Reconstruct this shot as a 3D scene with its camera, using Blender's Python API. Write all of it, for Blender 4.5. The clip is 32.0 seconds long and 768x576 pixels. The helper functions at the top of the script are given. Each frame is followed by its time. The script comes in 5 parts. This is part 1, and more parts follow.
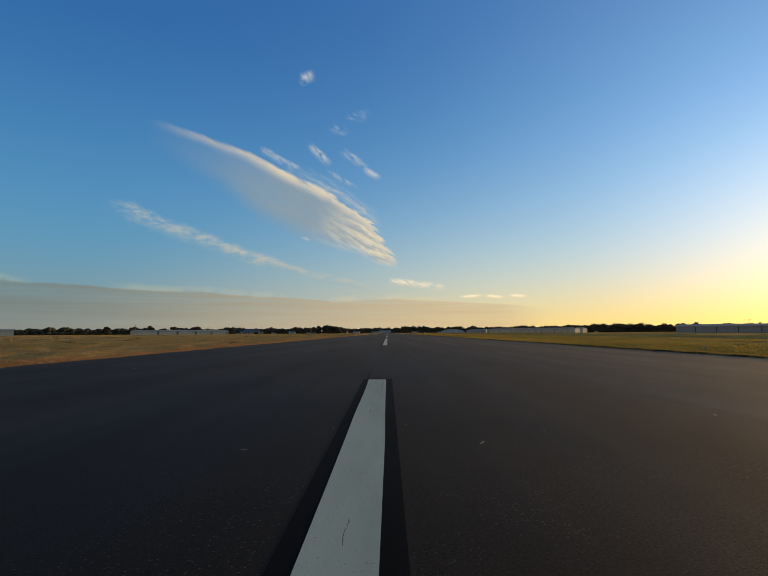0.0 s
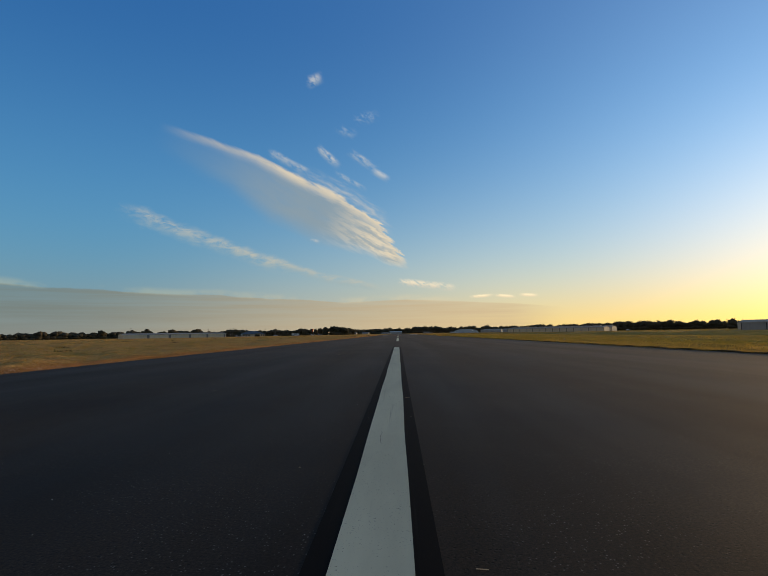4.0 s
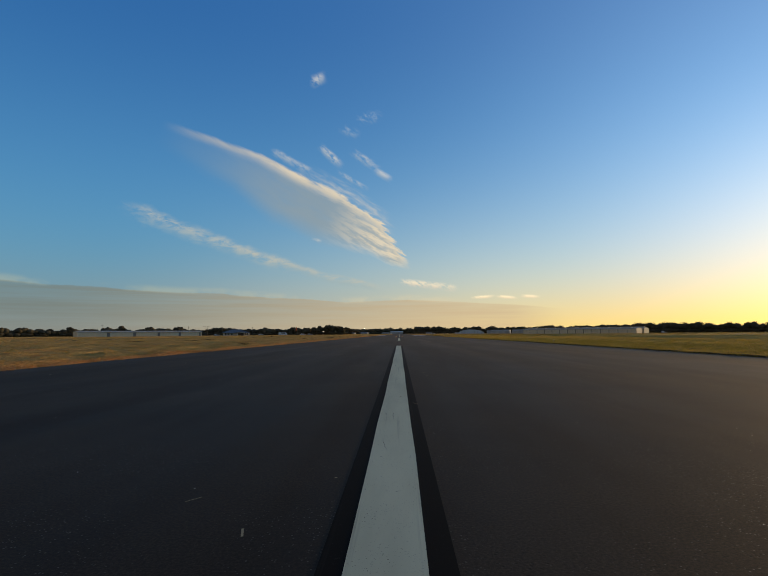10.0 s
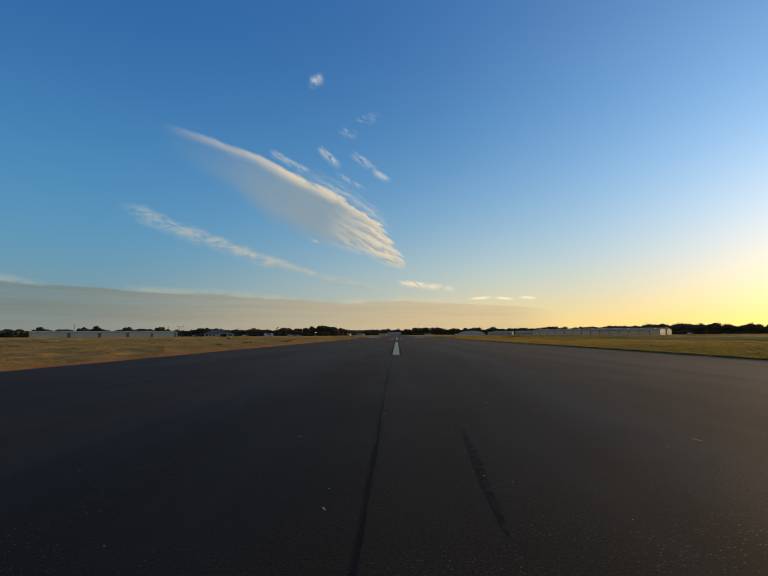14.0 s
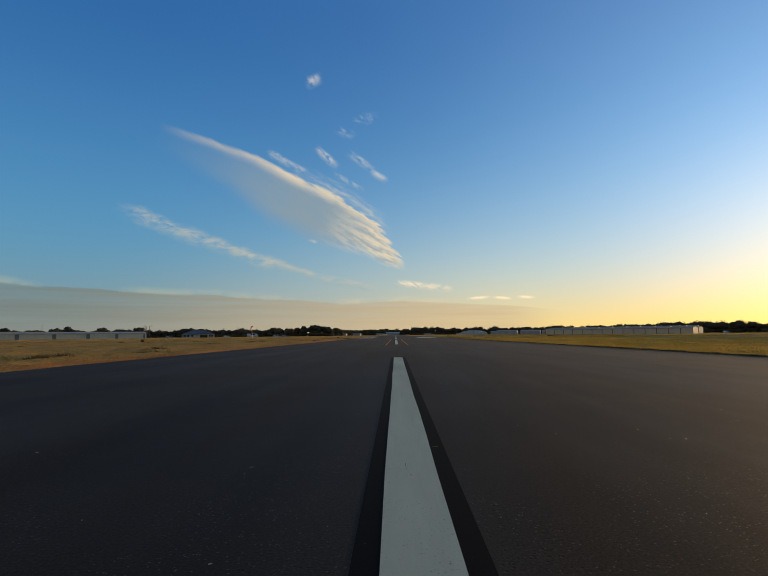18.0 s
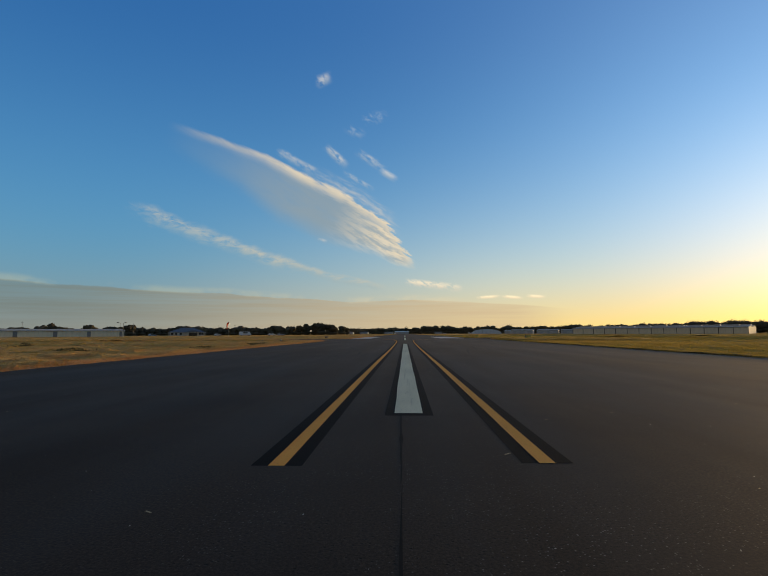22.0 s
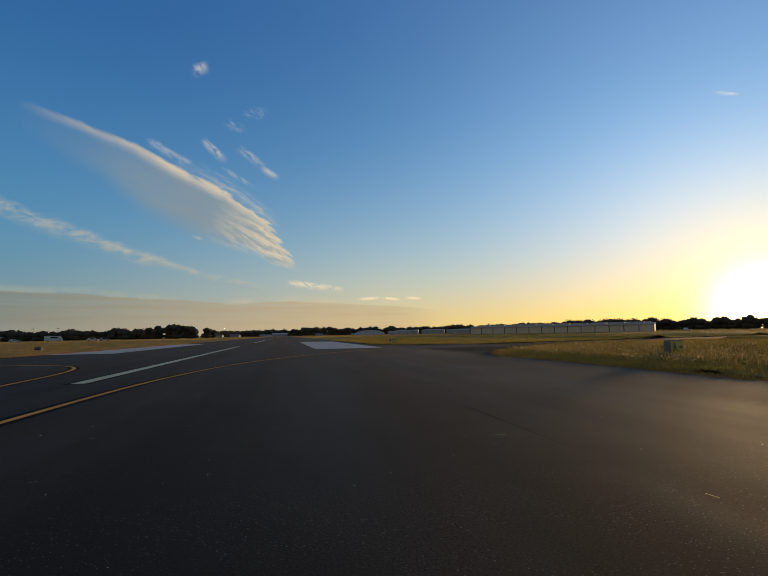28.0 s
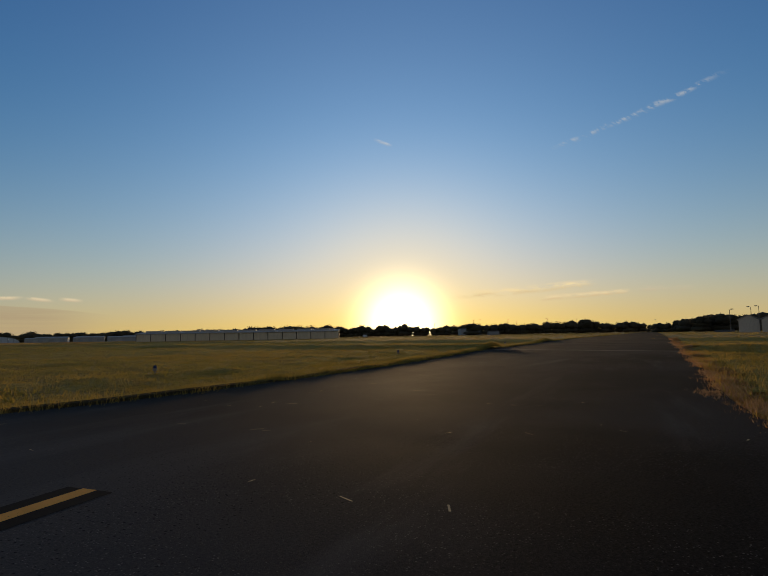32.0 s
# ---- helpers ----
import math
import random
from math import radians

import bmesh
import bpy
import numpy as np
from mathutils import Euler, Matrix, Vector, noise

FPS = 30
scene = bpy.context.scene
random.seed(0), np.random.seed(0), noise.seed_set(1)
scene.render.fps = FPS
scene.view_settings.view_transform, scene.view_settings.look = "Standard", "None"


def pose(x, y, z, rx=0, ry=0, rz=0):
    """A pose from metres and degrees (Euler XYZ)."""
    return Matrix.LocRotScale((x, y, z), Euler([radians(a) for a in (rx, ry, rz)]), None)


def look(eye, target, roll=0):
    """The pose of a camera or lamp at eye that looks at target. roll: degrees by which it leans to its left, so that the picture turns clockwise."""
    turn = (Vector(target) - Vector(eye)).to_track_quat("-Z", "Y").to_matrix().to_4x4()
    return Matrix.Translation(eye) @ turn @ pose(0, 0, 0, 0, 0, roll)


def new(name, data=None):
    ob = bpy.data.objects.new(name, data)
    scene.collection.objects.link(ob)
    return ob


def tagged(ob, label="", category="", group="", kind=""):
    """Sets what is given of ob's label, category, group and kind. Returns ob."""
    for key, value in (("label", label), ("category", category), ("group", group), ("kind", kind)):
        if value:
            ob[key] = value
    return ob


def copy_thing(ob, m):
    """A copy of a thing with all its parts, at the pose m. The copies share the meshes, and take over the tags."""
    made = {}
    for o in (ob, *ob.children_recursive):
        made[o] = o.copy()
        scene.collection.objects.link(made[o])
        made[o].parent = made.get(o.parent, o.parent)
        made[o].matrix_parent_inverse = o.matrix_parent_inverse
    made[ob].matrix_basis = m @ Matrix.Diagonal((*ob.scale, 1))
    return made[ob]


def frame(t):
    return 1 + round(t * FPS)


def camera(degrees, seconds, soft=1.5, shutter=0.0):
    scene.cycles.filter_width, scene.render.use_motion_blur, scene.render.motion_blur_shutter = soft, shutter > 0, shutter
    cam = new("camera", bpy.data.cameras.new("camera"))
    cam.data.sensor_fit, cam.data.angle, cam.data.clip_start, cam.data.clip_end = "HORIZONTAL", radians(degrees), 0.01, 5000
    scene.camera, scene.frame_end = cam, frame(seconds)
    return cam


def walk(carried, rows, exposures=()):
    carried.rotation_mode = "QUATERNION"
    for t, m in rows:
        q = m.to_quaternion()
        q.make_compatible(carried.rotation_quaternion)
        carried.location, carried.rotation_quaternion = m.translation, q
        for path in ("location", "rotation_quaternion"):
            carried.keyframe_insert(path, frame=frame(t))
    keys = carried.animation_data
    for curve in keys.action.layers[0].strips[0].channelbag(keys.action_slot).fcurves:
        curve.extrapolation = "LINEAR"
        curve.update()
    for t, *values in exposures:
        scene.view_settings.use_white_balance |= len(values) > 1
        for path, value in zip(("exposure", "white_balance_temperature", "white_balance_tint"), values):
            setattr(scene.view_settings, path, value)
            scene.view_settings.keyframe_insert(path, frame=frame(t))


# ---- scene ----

# ============ camera ============
# seconds, x, y, z, heading (left positive), tilt up, lean
PATH = [
    (0.0, 0.181, -8.990, 0.813, 0.390, 5.020, 0.284),
    (0.5, 0.227, -4.586, 0.826, 0.778, 5.165, 0.688),
    (1.0, 0.219, -0.042, 0.835, 1.688, 5.205, 1.009),
    (1.5, 0.167, 4.798, 0.842, 2.044, 5.197, 1.226),
    (2.0, 0.120, 9.845, 0.844, 1.984, 5.242, 1.306),
    (2.5, 0.105, 14.906, 0.841, 1.621, 5.220, 1.289),
    (3.0, 0.123, 19.923, 0.834, 1.365, 5.132, 1.196),
    (3.5, 0.132, 24.974, 0.827, 1.457, 5.105, 1.084),
    (5.5, -0.008, 45.504, 0.806, 1.470, 5.169, 0.379),
    (6.0, 0.040, 49.912, 0.802, 1.479, 5.051, 0.264),
    (6.5, 0.030, 54.171, 0.800, 1.404, 5.140, 0.358),
    (7.0, 0.039, 58.445, 0.801, 1.409, 5.044, 0.464),
    (7.5, 0.035, 63.196, 0.813, 1.446, 5.282, 0.500),
    (8.0, 0.034, 68.141, 0.826, 1.498, 5.230, 0.471),
    (8.5, 0.050, 73.058, 0.834, 1.421, 5.256, 0.408),
    (9.0, 0.064, 77.784, 0.835, 1.412, 5.220, 0.351),
    (9.5, 0.067, 82.270, 0.829, 1.537, 5.215, 0.340),
    (10.0, 0.054, 86.814, 0.821, 1.701, 5.126, 0.366),
    (10.5, 0.050, 91.661, 0.817, 1.642, 5.192, 0.406),
    (11.0, 0.053, 96.700, 0.816, 1.534, 5.174, 0.416),
    (11.5, 0.060, 101.778, 0.816, 1.451, 5.174, 0.393),
    (12.0, 0.064, 106.741, 0.816, 1.463, 5.157, 0.337),
    (12.5, 0.052, 111.479, 0.820, 1.437, 5.237, 0.259),
    (13.0, 0.054, 115.949, 0.824, 1.545, 5.071, 0.194),
    (13.5, 0.050, 120.289, 0.827, 1.573, 5.174, 0.219),
    (14.0, 0.048, 124.805, 0.831, 1.438, 5.257, 0.262),
    (14.5, 0.045, 129.517, 0.834, 1.503, 5.340, 0.311),
    (16.5, -0.111, 150.488, 0.807, 2.302, 5.109, 0.498),
    (17.0, -0.120, 155.348, 0.801, 2.032, 5.084, 0.549),
    (17.5, -0.122, 160.110, 0.798, 1.575, 5.290, 0.574),
    (18.0, -0.083, 164.737, 0.797, 1.248, 5.257, 0.517),
    (18.5, -0.058, 169.215, 0.802, 1.053, 5.178, 0.399),
    (19.0, -0.020, 173.571, 0.808, 1.140, 5.202, 0.269),
    (19.5, -0.013, 177.872, 0.817, 1.159, 5.254, 0.162),
    (20.0, 0.018, 182.316, 0.826, 1.278, 5.041, 0.137),
    (20.5, 0.047, 187.091, 0.834, 1.397, 5.144, 0.232),
    (21.0, 0.054, 192.053, 0.841, 1.627, 5.309, 0.337),
    (21.5, 0.023, 196.906, 0.841, 1.941, 5.126, 0.336),
    (22.0, -0.033, 201.791, 0.837, 2.297, 5.124, 0.280),
    (22.5, -0.100, 206.849, 0.827, 2.705, 5.107, 0.225),
    (23.0, -0.175, 211.968, 0.815, 2.818, 5.066, 0.173),
    (23.5, -0.256, 217.038, 0.805, 2.788, 5.125, 0.246),
    (24.0, -0.282, 221.999, 0.797, 2.409, 5.237, 0.293),
    (24.5, -0.189, 226.789, 0.793, 0.687, 5.219, 0.221),
    (25.0, 0.044, 231.391, 0.793, -1.548, 5.275, 0.054),
    (25.5, 0.366, 235.833, 0.796, -3.422, 5.149, -0.140),
    (27.5, 3.106, 252.093, 0.897, -9.691, 5.322, 0.929),
    (28.0, 4.087, 256.895, 0.890, -11.021, 5.162, 0.984),
    (28.5, 5.142, 261.805, 0.880, -11.955, 5.174, 1.389),
    (29.0, 6.249, 266.582, 0.871, -12.988, 5.191, 1.683),
    (29.5, 7.497, 270.976, 0.864, -14.385, 5.296, 1.631),
    (30.0, 8.967, 275.243, 0.856, -16.993, 5.398, 1.290),
    (30.5, 10.705, 279.018, 0.843, -21.448, 5.214, 1.345),
    (31.0, 12.879, 282.378, 0.830, -29.419, 5.201, 1.096),
    (31.5, 15.360, 285.379, 0.810, -38.031, 5.275, 0.987),
    (32.0, 17.986, 287.915, 0.788, -46.013, 5.351, 1.020),
]


def carried_pose(x, y, z, heading, tilt, lean):
    return pose(x, y, z, 0, 0, heading) @ pose(0, 0, 0, 90 + tilt, 0, 0) @ pose(0, 0, 0, 0, 0, -lean)


cam = camera(74.02, 32.0, soft=0.75)
walk(cam, [(r[0], carried_pose(*r[1:])) for r in PATH],
     exposures=((0.0, 0.05, 6860, 10), (21.0, 0.05, 6860, 10), (23.5, 0.16, 6860, 10), (25.5, 0.10, 6900, 10), (28.0, -0.14, 6900, 10), (30.0, -0.36, 7050, 10), (31.0, -0.51, 7000, 10), (32.0, -0.54, 6850, 10)))

# ============ sky and sun ============
SUN_AZ, SUN_EL = 47.9, 2.3        # degrees, clockwise from the runway's heading, and above the horizon
SUN_DIR = Vector((math.sin(radians(SUN_AZ)) * math.cos(radians(SUN_EL)),
                  math.cos(radians(SUN_AZ)) * math.cos(radians(SUN_EL)), math.sin(radians(SUN_EL))))

GLOW = (SUN_DIR - Vector((0, 0, 0.024))).normalized()      # the haze's glow sits a little under the sun


class Nodes:
    """A short hand for node trees."""

    def __init__(self, tree):
        self.t = tree
        self.t.nodes.clear()

    def add(self, kind, ins=(), **props):
        n = self.t.nodes.new(kind)
        for k, v in props.items():
            setattr(n, k, v)
        for k, v in dict(ins).items():
            self.put(n.inputs[k], v)
        return n

    def put(self, socket, v):
        if isinstance(v, bpy.types.NodeSocket):
            self.t.links.new(v, socket)
        else:
            socket.default_value = v

    def math(self, op, a, b=0.0, c=0.0, clamp=False):
        n = self.t.nodes.new("ShaderNodeMath")
        n.operation, n.use_clamp = op, clamp
        for s, v in zip(n.inputs, (a, b, c)):
            self.put(s, v)
        return n.outputs[0]

    def vmath(self, op, a, b=(0, 0, 0), out=0):
        n = self.t.nodes.new("ShaderNodeVectorMath")
        n.operation = op
        self.put(n.inputs[0], a)
        self.put(n.inputs[1], b)
        return n.outputs[out]

    def ramp(self, v, lo, hi, a=0.0, b=1.0, smooth=True):
        n = self.t.nodes.new("ShaderNodeMapRange")
        n.interpolation_type = "SMOOTHSTEP" if smooth else "LINEAR"
        for k, w in zip(("Value", "From Min", "From Max", "To Min", "To Max"), (v, lo, hi, a, b)):
            self.put(n.inputs[k], w)
        return n.outputs[0]

    def mix(self, f, a, b, blend="MIX"):
        n = self.t.nodes.new("ShaderNodeMix")
        n.data_type, n.blend_type = "RGBA", blend
        self.put(n.inputs["Factor"], f)
        for k, v in ((6, a), (7, b)):
            self.put(n.inputs[k], (*v, 1) if isinstance(v, tuple) and len(v) == 3 else v)
        return n.outputs[2]

    def noise(self, vec, scale, detail=4.0, rough=0.55, stretch=None, dist=0.0):
        if stretch:
            vec = self.vmath("MULTIPLY", vec, stretch)
        n = self.t.nodes.new("ShaderNodeTexNoise")
        for k, v in (("Vector", vec), ("Scale", scale), ("Detail", detail), ("Roughness", rough), ("Distortion", dist)):
            self.put(n.inputs[k], v)
        return n.outputs["Fac"]


world = bpy.data.worlds.new("world")
scene.world = world
world.use_nodes = True
w = Nodes(world.node_tree)
sky = w.add("ShaderNodeTexSky", sky_type="NISHITA", sun_disc=False, sun_elevation=radians(SUN_EL), sun_rotation=radians(SUN_AZ),
            altitude=20.0, air_density=1.0, dust_density=0.4, ozone_density=4.0)
way = w.vmath("NORMALIZE", w.add("ShaderNodeTexCoord").outputs["Generated"])
xyz = w.add("ShaderNodeSeparateXYZ", {"Vector": way})
AZ = w.math("MULTIPLY", w.math("ARCTAN2", xyz.outputs[0], xyz.outputs[1]), 57.29578)
EL = w.math("MULTIPLY", w.math("ARCSINE", xyz.outputs[2]), 57.29578)
AWAY = w.math("MULTIPLY", w.math("ARCCOSINE", w.vmath("DOT_PRODUCT", way, tuple(GLOW), 1)), 57.29578)   # degrees from the sun


def fall(x, scale, power=1.0):
    """exp(-(x / scale) ** power)"""
    return w.math("EXPONENT", w.math("MULTIPLY", w.math("POWER", w.math("MAXIMUM", w.math("DIVIDE", x, scale), 0.0), power), -1.0))


UP = w.math("MAXIMUM", EL, 0.0)
col = w.mix(w.ramp(UP, 4.0, 36.0), (0.078, 0.295, 0.575), (0.023, 0.131, 0.385))
col = w.mix(w.ramp(UP, 33.5, 60.0), col, (0.082, 0.080, 0.082))
wide = w.mix(fall(AWAY, 27.0, 1.5), (0.0, 0.0, 0.0), w.mix(w.ramp(UP, 7.0, 26.0), (0.60, 0.74, 0.86), (0.42, 0.66, 0.95)))
col = w.mix(1.0, col, wide, "ADD")
col = w.mix(fall(AWAY, 10.0, 2.0), col, (1.05, 0.92, 0.74))
mid = w.mix(w.ramp(AWAY, 10.0, 34.0), (1.08, 0.94, 0.74), (0.67, 0.79, 0.67))
mid = w.mix(w.ramp(AWAY, 28.0, 80.0), mid, (0.150, 0.355, 0.43))
col = w.mix(w.math("MULTIPLY", fall(UP, 11.0, 2.0), 0.75), col, mid)
low = w.mix(w.ramp(AWAY, 8.0, 30.0), (1.34, 0.93, 0.20), (1.00, 0.72, 0.235))
low = w.mix(w.ramp(AWAY, 26.0, 60.0), low, (0.52, 0.47, 0.34))
low = w.mix(w.ramp(AWAY, 55.0, 85.0), low, (0.27, 0.31, 0.30))
col = w.mix(w.math("MULTIPLY", fall(UP, 4.9, 1.6), 0.95), col, low)
dusk = w.math("MULTIPLY", w.ramp(AWAY, 88.0, 135.0), w.ramp(UP, 18.0, 55.0, 1.0, 0.0))
col = w.mix(w.math("MULTIPLY", dusk, 0.85), col, w.mix(w.ramp(UP, 6.0, 26.0), (0.33, 0.285, 0.27), (0.27, 0.27, 0.30)))
core = w.mix(fall(AWAY, 3.9, 2.2), (0.0, 0.0, 0.0), (5.0, 4.0, 2.4))
col = w.mix(1.0, col, core, "ADD")
halo = w.mix(fall(AWAY, 9.0, 1.35), (0.0, 0.0, 0.0), (0.55, 0.43, 0.15))
col = w.mix(1.0, col, halo, "ADD")
col = w.mix(0.06, col, w.mix(1.0, sky.outputs[0], (0.12, 0.12, 0.12), "MULTIPLY"))

# clouds: thin bright wisps in the direction of the sky, by bearing and height in degrees
FLAT = w.add("ShaderNodeCombineXYZ", {"X": AZ, "Y": EL}).outputs[0]
WARP = w.noise(FLAT, 0.28, 3.0)
FINE = w.noise(FLAT, 1.0, 6.0, 0.62, (0.55, 1.5, 1.0), 0.4)


def along(p, q):
    """How far along p to q (0 to 1), and the height over that line in degrees."""
    d = Vector(q) - Vector(p)
    n = d.length
    rel = w.vmath("SUBTRACT", FLAT, (p[0], p[1], 0))
    u = w.math("DIVIDE", w.vmath("DOT_PRODUCT", rel, (d.x / n, d.y / n, 0), 1), n)
    v = w.vmath("DOT_PRODUCT", rel, (-d.y / n, d.x / n, 0), 1)
    return u, v


LEAN = w.add("ShaderNodeVectorRotate", {"Vector": FLAT, "Angle": radians(32)}, rotation_type="Z_AXIS").outputs[0]
SPECK = w.noise(LEAN, 1.25, 6.0, 0.66, (0.75, 1.7, 1.0), 0.25)


def wisp(p, q, up, down, thick, frayed, tone, bright, lo=0.35, hi=0.7, grain=None):
    """One streak of cloud from p to q; short ones are rounder."""
    global col
    u, v = along(p, q)
    v = w.math("ADD", v, w.math("MULTIPLY", w.math("SUBTRACT", WARP, 0.5), frayed))
    fade = 0.42 if (Vector(q) - Vector(p)).length < 5.0 else 0.18
    u = w.math("ADD", u, w.math("MULTIPLY", w.math("SUBTRACT", SPECK, 0.5), fade))
    ends = w.math("MULTIPLY", w.ramp(u, -0.04, fade), w.ramp(u, 1.0 - fade, 1.04, 1.0, 0.0))
    body = w.math("MULTIPLY", w.ramp(v, -down, -down * 0.15), w.ramp(v, up * 0.1, up, 1.0, 0.0))
    m = w.math("MULTIPLY", w.math("MULTIPLY", ends, body), w.ramp(grain or FINE, lo, hi))
    light = w.ramp(v, -down * 0.55, up * 0.2)
    col = w.mix(w.math("MULTIPLY", m, thick, clamp=True), col, w.mix(light, tone, bright))


GREY = (0.33, 0.42, 0.50)


def profile(t, steps):
    """A height that follows t through pairs of (t, height), straight from one to the next."""
    h = steps[0][1]
    for (t0, h0), (t1, h1) in zip(steps, steps[1:]):
        h = w.math("ADD", h, w.ramp(t, t0, t1, 0.0, h1 - h0, smooth=False))
    return h


# the long lens of cloud: bright upper rim, grey belly, its sunward end combed into fine strands
u, v = along((-24.6, 21.1), (1.0, 7.9))
strand_at = w.add("ShaderNodeCombineXYZ", {"X": w.math("MULTIPLY", u, 28.8), "Y": v}).outputs[0]
STRAND = w.noise(strand_at, 1.0, 6.0, 0.62, (0.42, 2.1, 1.0), 0.35)
BROAD = w.noise(strand_at, 0.5, 4.0, 0.55, (0.35, 1.2, 1.0))
comb = w.math("MULTIPLY", w.math("SUBTRACT", STRAND, 0.5), w.ramp(u, 0.35, 0.9, 0.35, 2.6))
top = w.math("ADD", profile(u, ((-0.05, 0.0), (0.14, 1.5), (0.31, 2.65), (0.66, 3.35), (0.84, 2.75), (0.94, 1.1), (1.02, -0.2))), comb)
foot = w.math("ADD", profile(u, ((-0.05, -2.4), (0.28, -2.2), (0.45, -2.9), (0.63, -2.6), (0.80, -1.4), (1.0, -0.5))), w.math("MULTIPLY", w.math("SUBTRACT", BROAD, 0.5), 1.8))
rel = w.math("DIVIDE", w.math("SUBTRACT", v, foot), w.math("MAXIMUM", w.math("SUBTRACT", top, foot), 0.3))
gap = w.math("SUBTRACT", v, top)
ends = w.math("MULTIPLY", w.ramp(u, -0.05, 0.10), w.ramp(u, 0.95, 1.03, 1.0, 0.0))
body = w.math("MULTIPLY", w.ramp(rel, -0.12, 0.34), w.ramp(gap, -0.28, 0.16, 1.0, 0.0))
faint = w.math("MAXIMUM", w.ramp(u, 0.05, 0.55, 0.14, 1.0), w.math("MULTIPLY", w.ramp(gap, -1.5, -0.3), w.ramp(u, 0.0, 0.45, 0.42, 0.85)))
m = w.math("MULTIPLY", w.math("MULTIPLY", body, ends), w.math("MULTIPLY", faint, w.ramp(BROAD, 0.25, 0.6, 0.75, 1.0)))
rim = w.math("MULTIPLY", w.ramp(gap, -1.35, -0.25), w.ramp(u, 0.0, 0.45, 0.55, 1.0))
rim = w.math("MAXIMUM", rim, w.math("MULTIPLY", w.ramp(u, 0.60, 0.88), w.ramp(STRAND, 0.36, 0.62, 0.35, 1.0)))
rim = w.math("MULTIPLY", rim, w.ramp(STRAND, 0.32, 0.60, 0.70, 1.0))
col = w.mix(w.math("MULTIPLY", m, w.ramp(rim, 0.0, 1.0, 0.80, 0.93)), col, w.mix(rim, (0.262, 0.330, 0.372), (0.76, 0.655, 0.48)))
# a thin veil over its rim
veil = w.math("MULTIPLY", w.math("MULTIPLY", w.ramp(gap, -0.2, 1.7, 1.0, 0.0), w.ramp(gap, -0.4, 0.0)), w.math("MULTIPLY", w.ramp(u, 0.42, 0.62), w.ramp(u, 0.80, 0.93, 1.0, 0.0)))
col = w.mix(w.math("MULTIPLY", veil, w.ramp(STRAND, 0.35, 0.65, 0.10, 0.62)), col, (0.52, 0.54, 0.53))

PUFF = (0.60, 0.61, 0.58)
wisp((-29.0, 12.9), (-11.5, 7.2), 0.95, 1.35, 0.66, 1.5, (0.32, 0.42, 0.46), (0.50, 0.51, 0.45), 0.30, 0.66)
wisp((-19.5, 9.6), (-1.6, 4.9), 0.50, 0.85, 0.60, 1.2, (0.33, 0.42, 0.44), (0.50, 0.50, 0.43), 0.26, 0.62)
wisp((-10.2, 26.9), (-8.2, 27.6), 0.72, 0.80, 0.75, 0.7, GREY, (0.55, 0.58, 0.60), 0.30, 0.58, SPECK)
wisp((-4.6, 23.3), (-1.6, 24.1), 0.80, 0.90, 0.42, 0.9, GREY, (0.52, 0.60, 0.66), 0.42, 0.66, SPECK)
wisp((-6.9, 22.6), (-4.2, 21.7), 0.75, 0.80, 0.34, 0.6, GREY, (0.50, 0.58, 0.65), 0.40, 0.66, SPECK)
wisp((-9.0, 20.7), (-6.3, 18.4), 0.55, 0.75, 0.78, 0.4, GREY, PUFF, 0.32, 0.62, SPECK)
wisp((-5.4, 20.3), (-1.9, 18.2), 0.50, 0.80, 0.66, 0.4, GREY, PUFF, 0.34, 0.64, SPECK)
wisp((-2.8, 18.3), (-0.6, 17.1), 0.42, 0.62, 0.70, 0.3, GREY, (0.58, 0.61, 0.62), 0.22, 0.52, SPECK)
wisp((-7.0, 18.0), (-3.2, 15.9), 0.35, 0.50, 0.46, 0.4, GREY, PUFF, 0.36, 0.62, SPECK)
wisp((-14.4, 19.9), (-9.8, 17.9), 0.45, 0.75, 0.55, 0.4, GREY, (0.55, 0.57, 0.56), 0.32, 0.62, SPECK)
wisp((-9.9, 10.6), (-8.6, 10.3), 0.25, 0.35, 0.5, 0.2, GREY, PUFF, 0.38, 0.60, SPECK)
wisp((0.2, 5.85), (6.6, 5.0), 0.50, 0.62, 0.8, 0.2, (0.7, 0.62, 0.5), (0.9, 0.78, 0.58), 0.36, 0.60, SPECK)
for p, q in (((8.0, 3.92), (10.7, 4.05)), ((10.6, 4.05), (13.1, 3.8)), ((13.3, 4.02), (15.4, 3.85))):
    wisp(p, q, 0.24, 0.26, 1.0, 0.1, (0.85, 0.70, 0.48), (1.0, 0.85, 0.58), 0.26, 0.48, SPECK)
wisp((45.0, 21.7), (47.4, 20.9), 0.20, 0.30, 0.6, 0.2, (0.6, 0.66, 0.72), (0.85, 0.87, 0.88), 0.24, 0.62)
wisp((65.2, 19.3), (81.5, 23.3), 0.34, 0.38, 0.50, 0.9, (0.45, 0.55, 0.68), (0.72, 0.76, 0.78), 0.42, 0.62, SPECK)
wisp((54.0, 4.3), (68.5, 5.1), 0.55, 0.60, 0.9, 0.5, (1.0, 0.78, 0.42), (1.3, 1.04, 0.60), 0.34, 0.60)
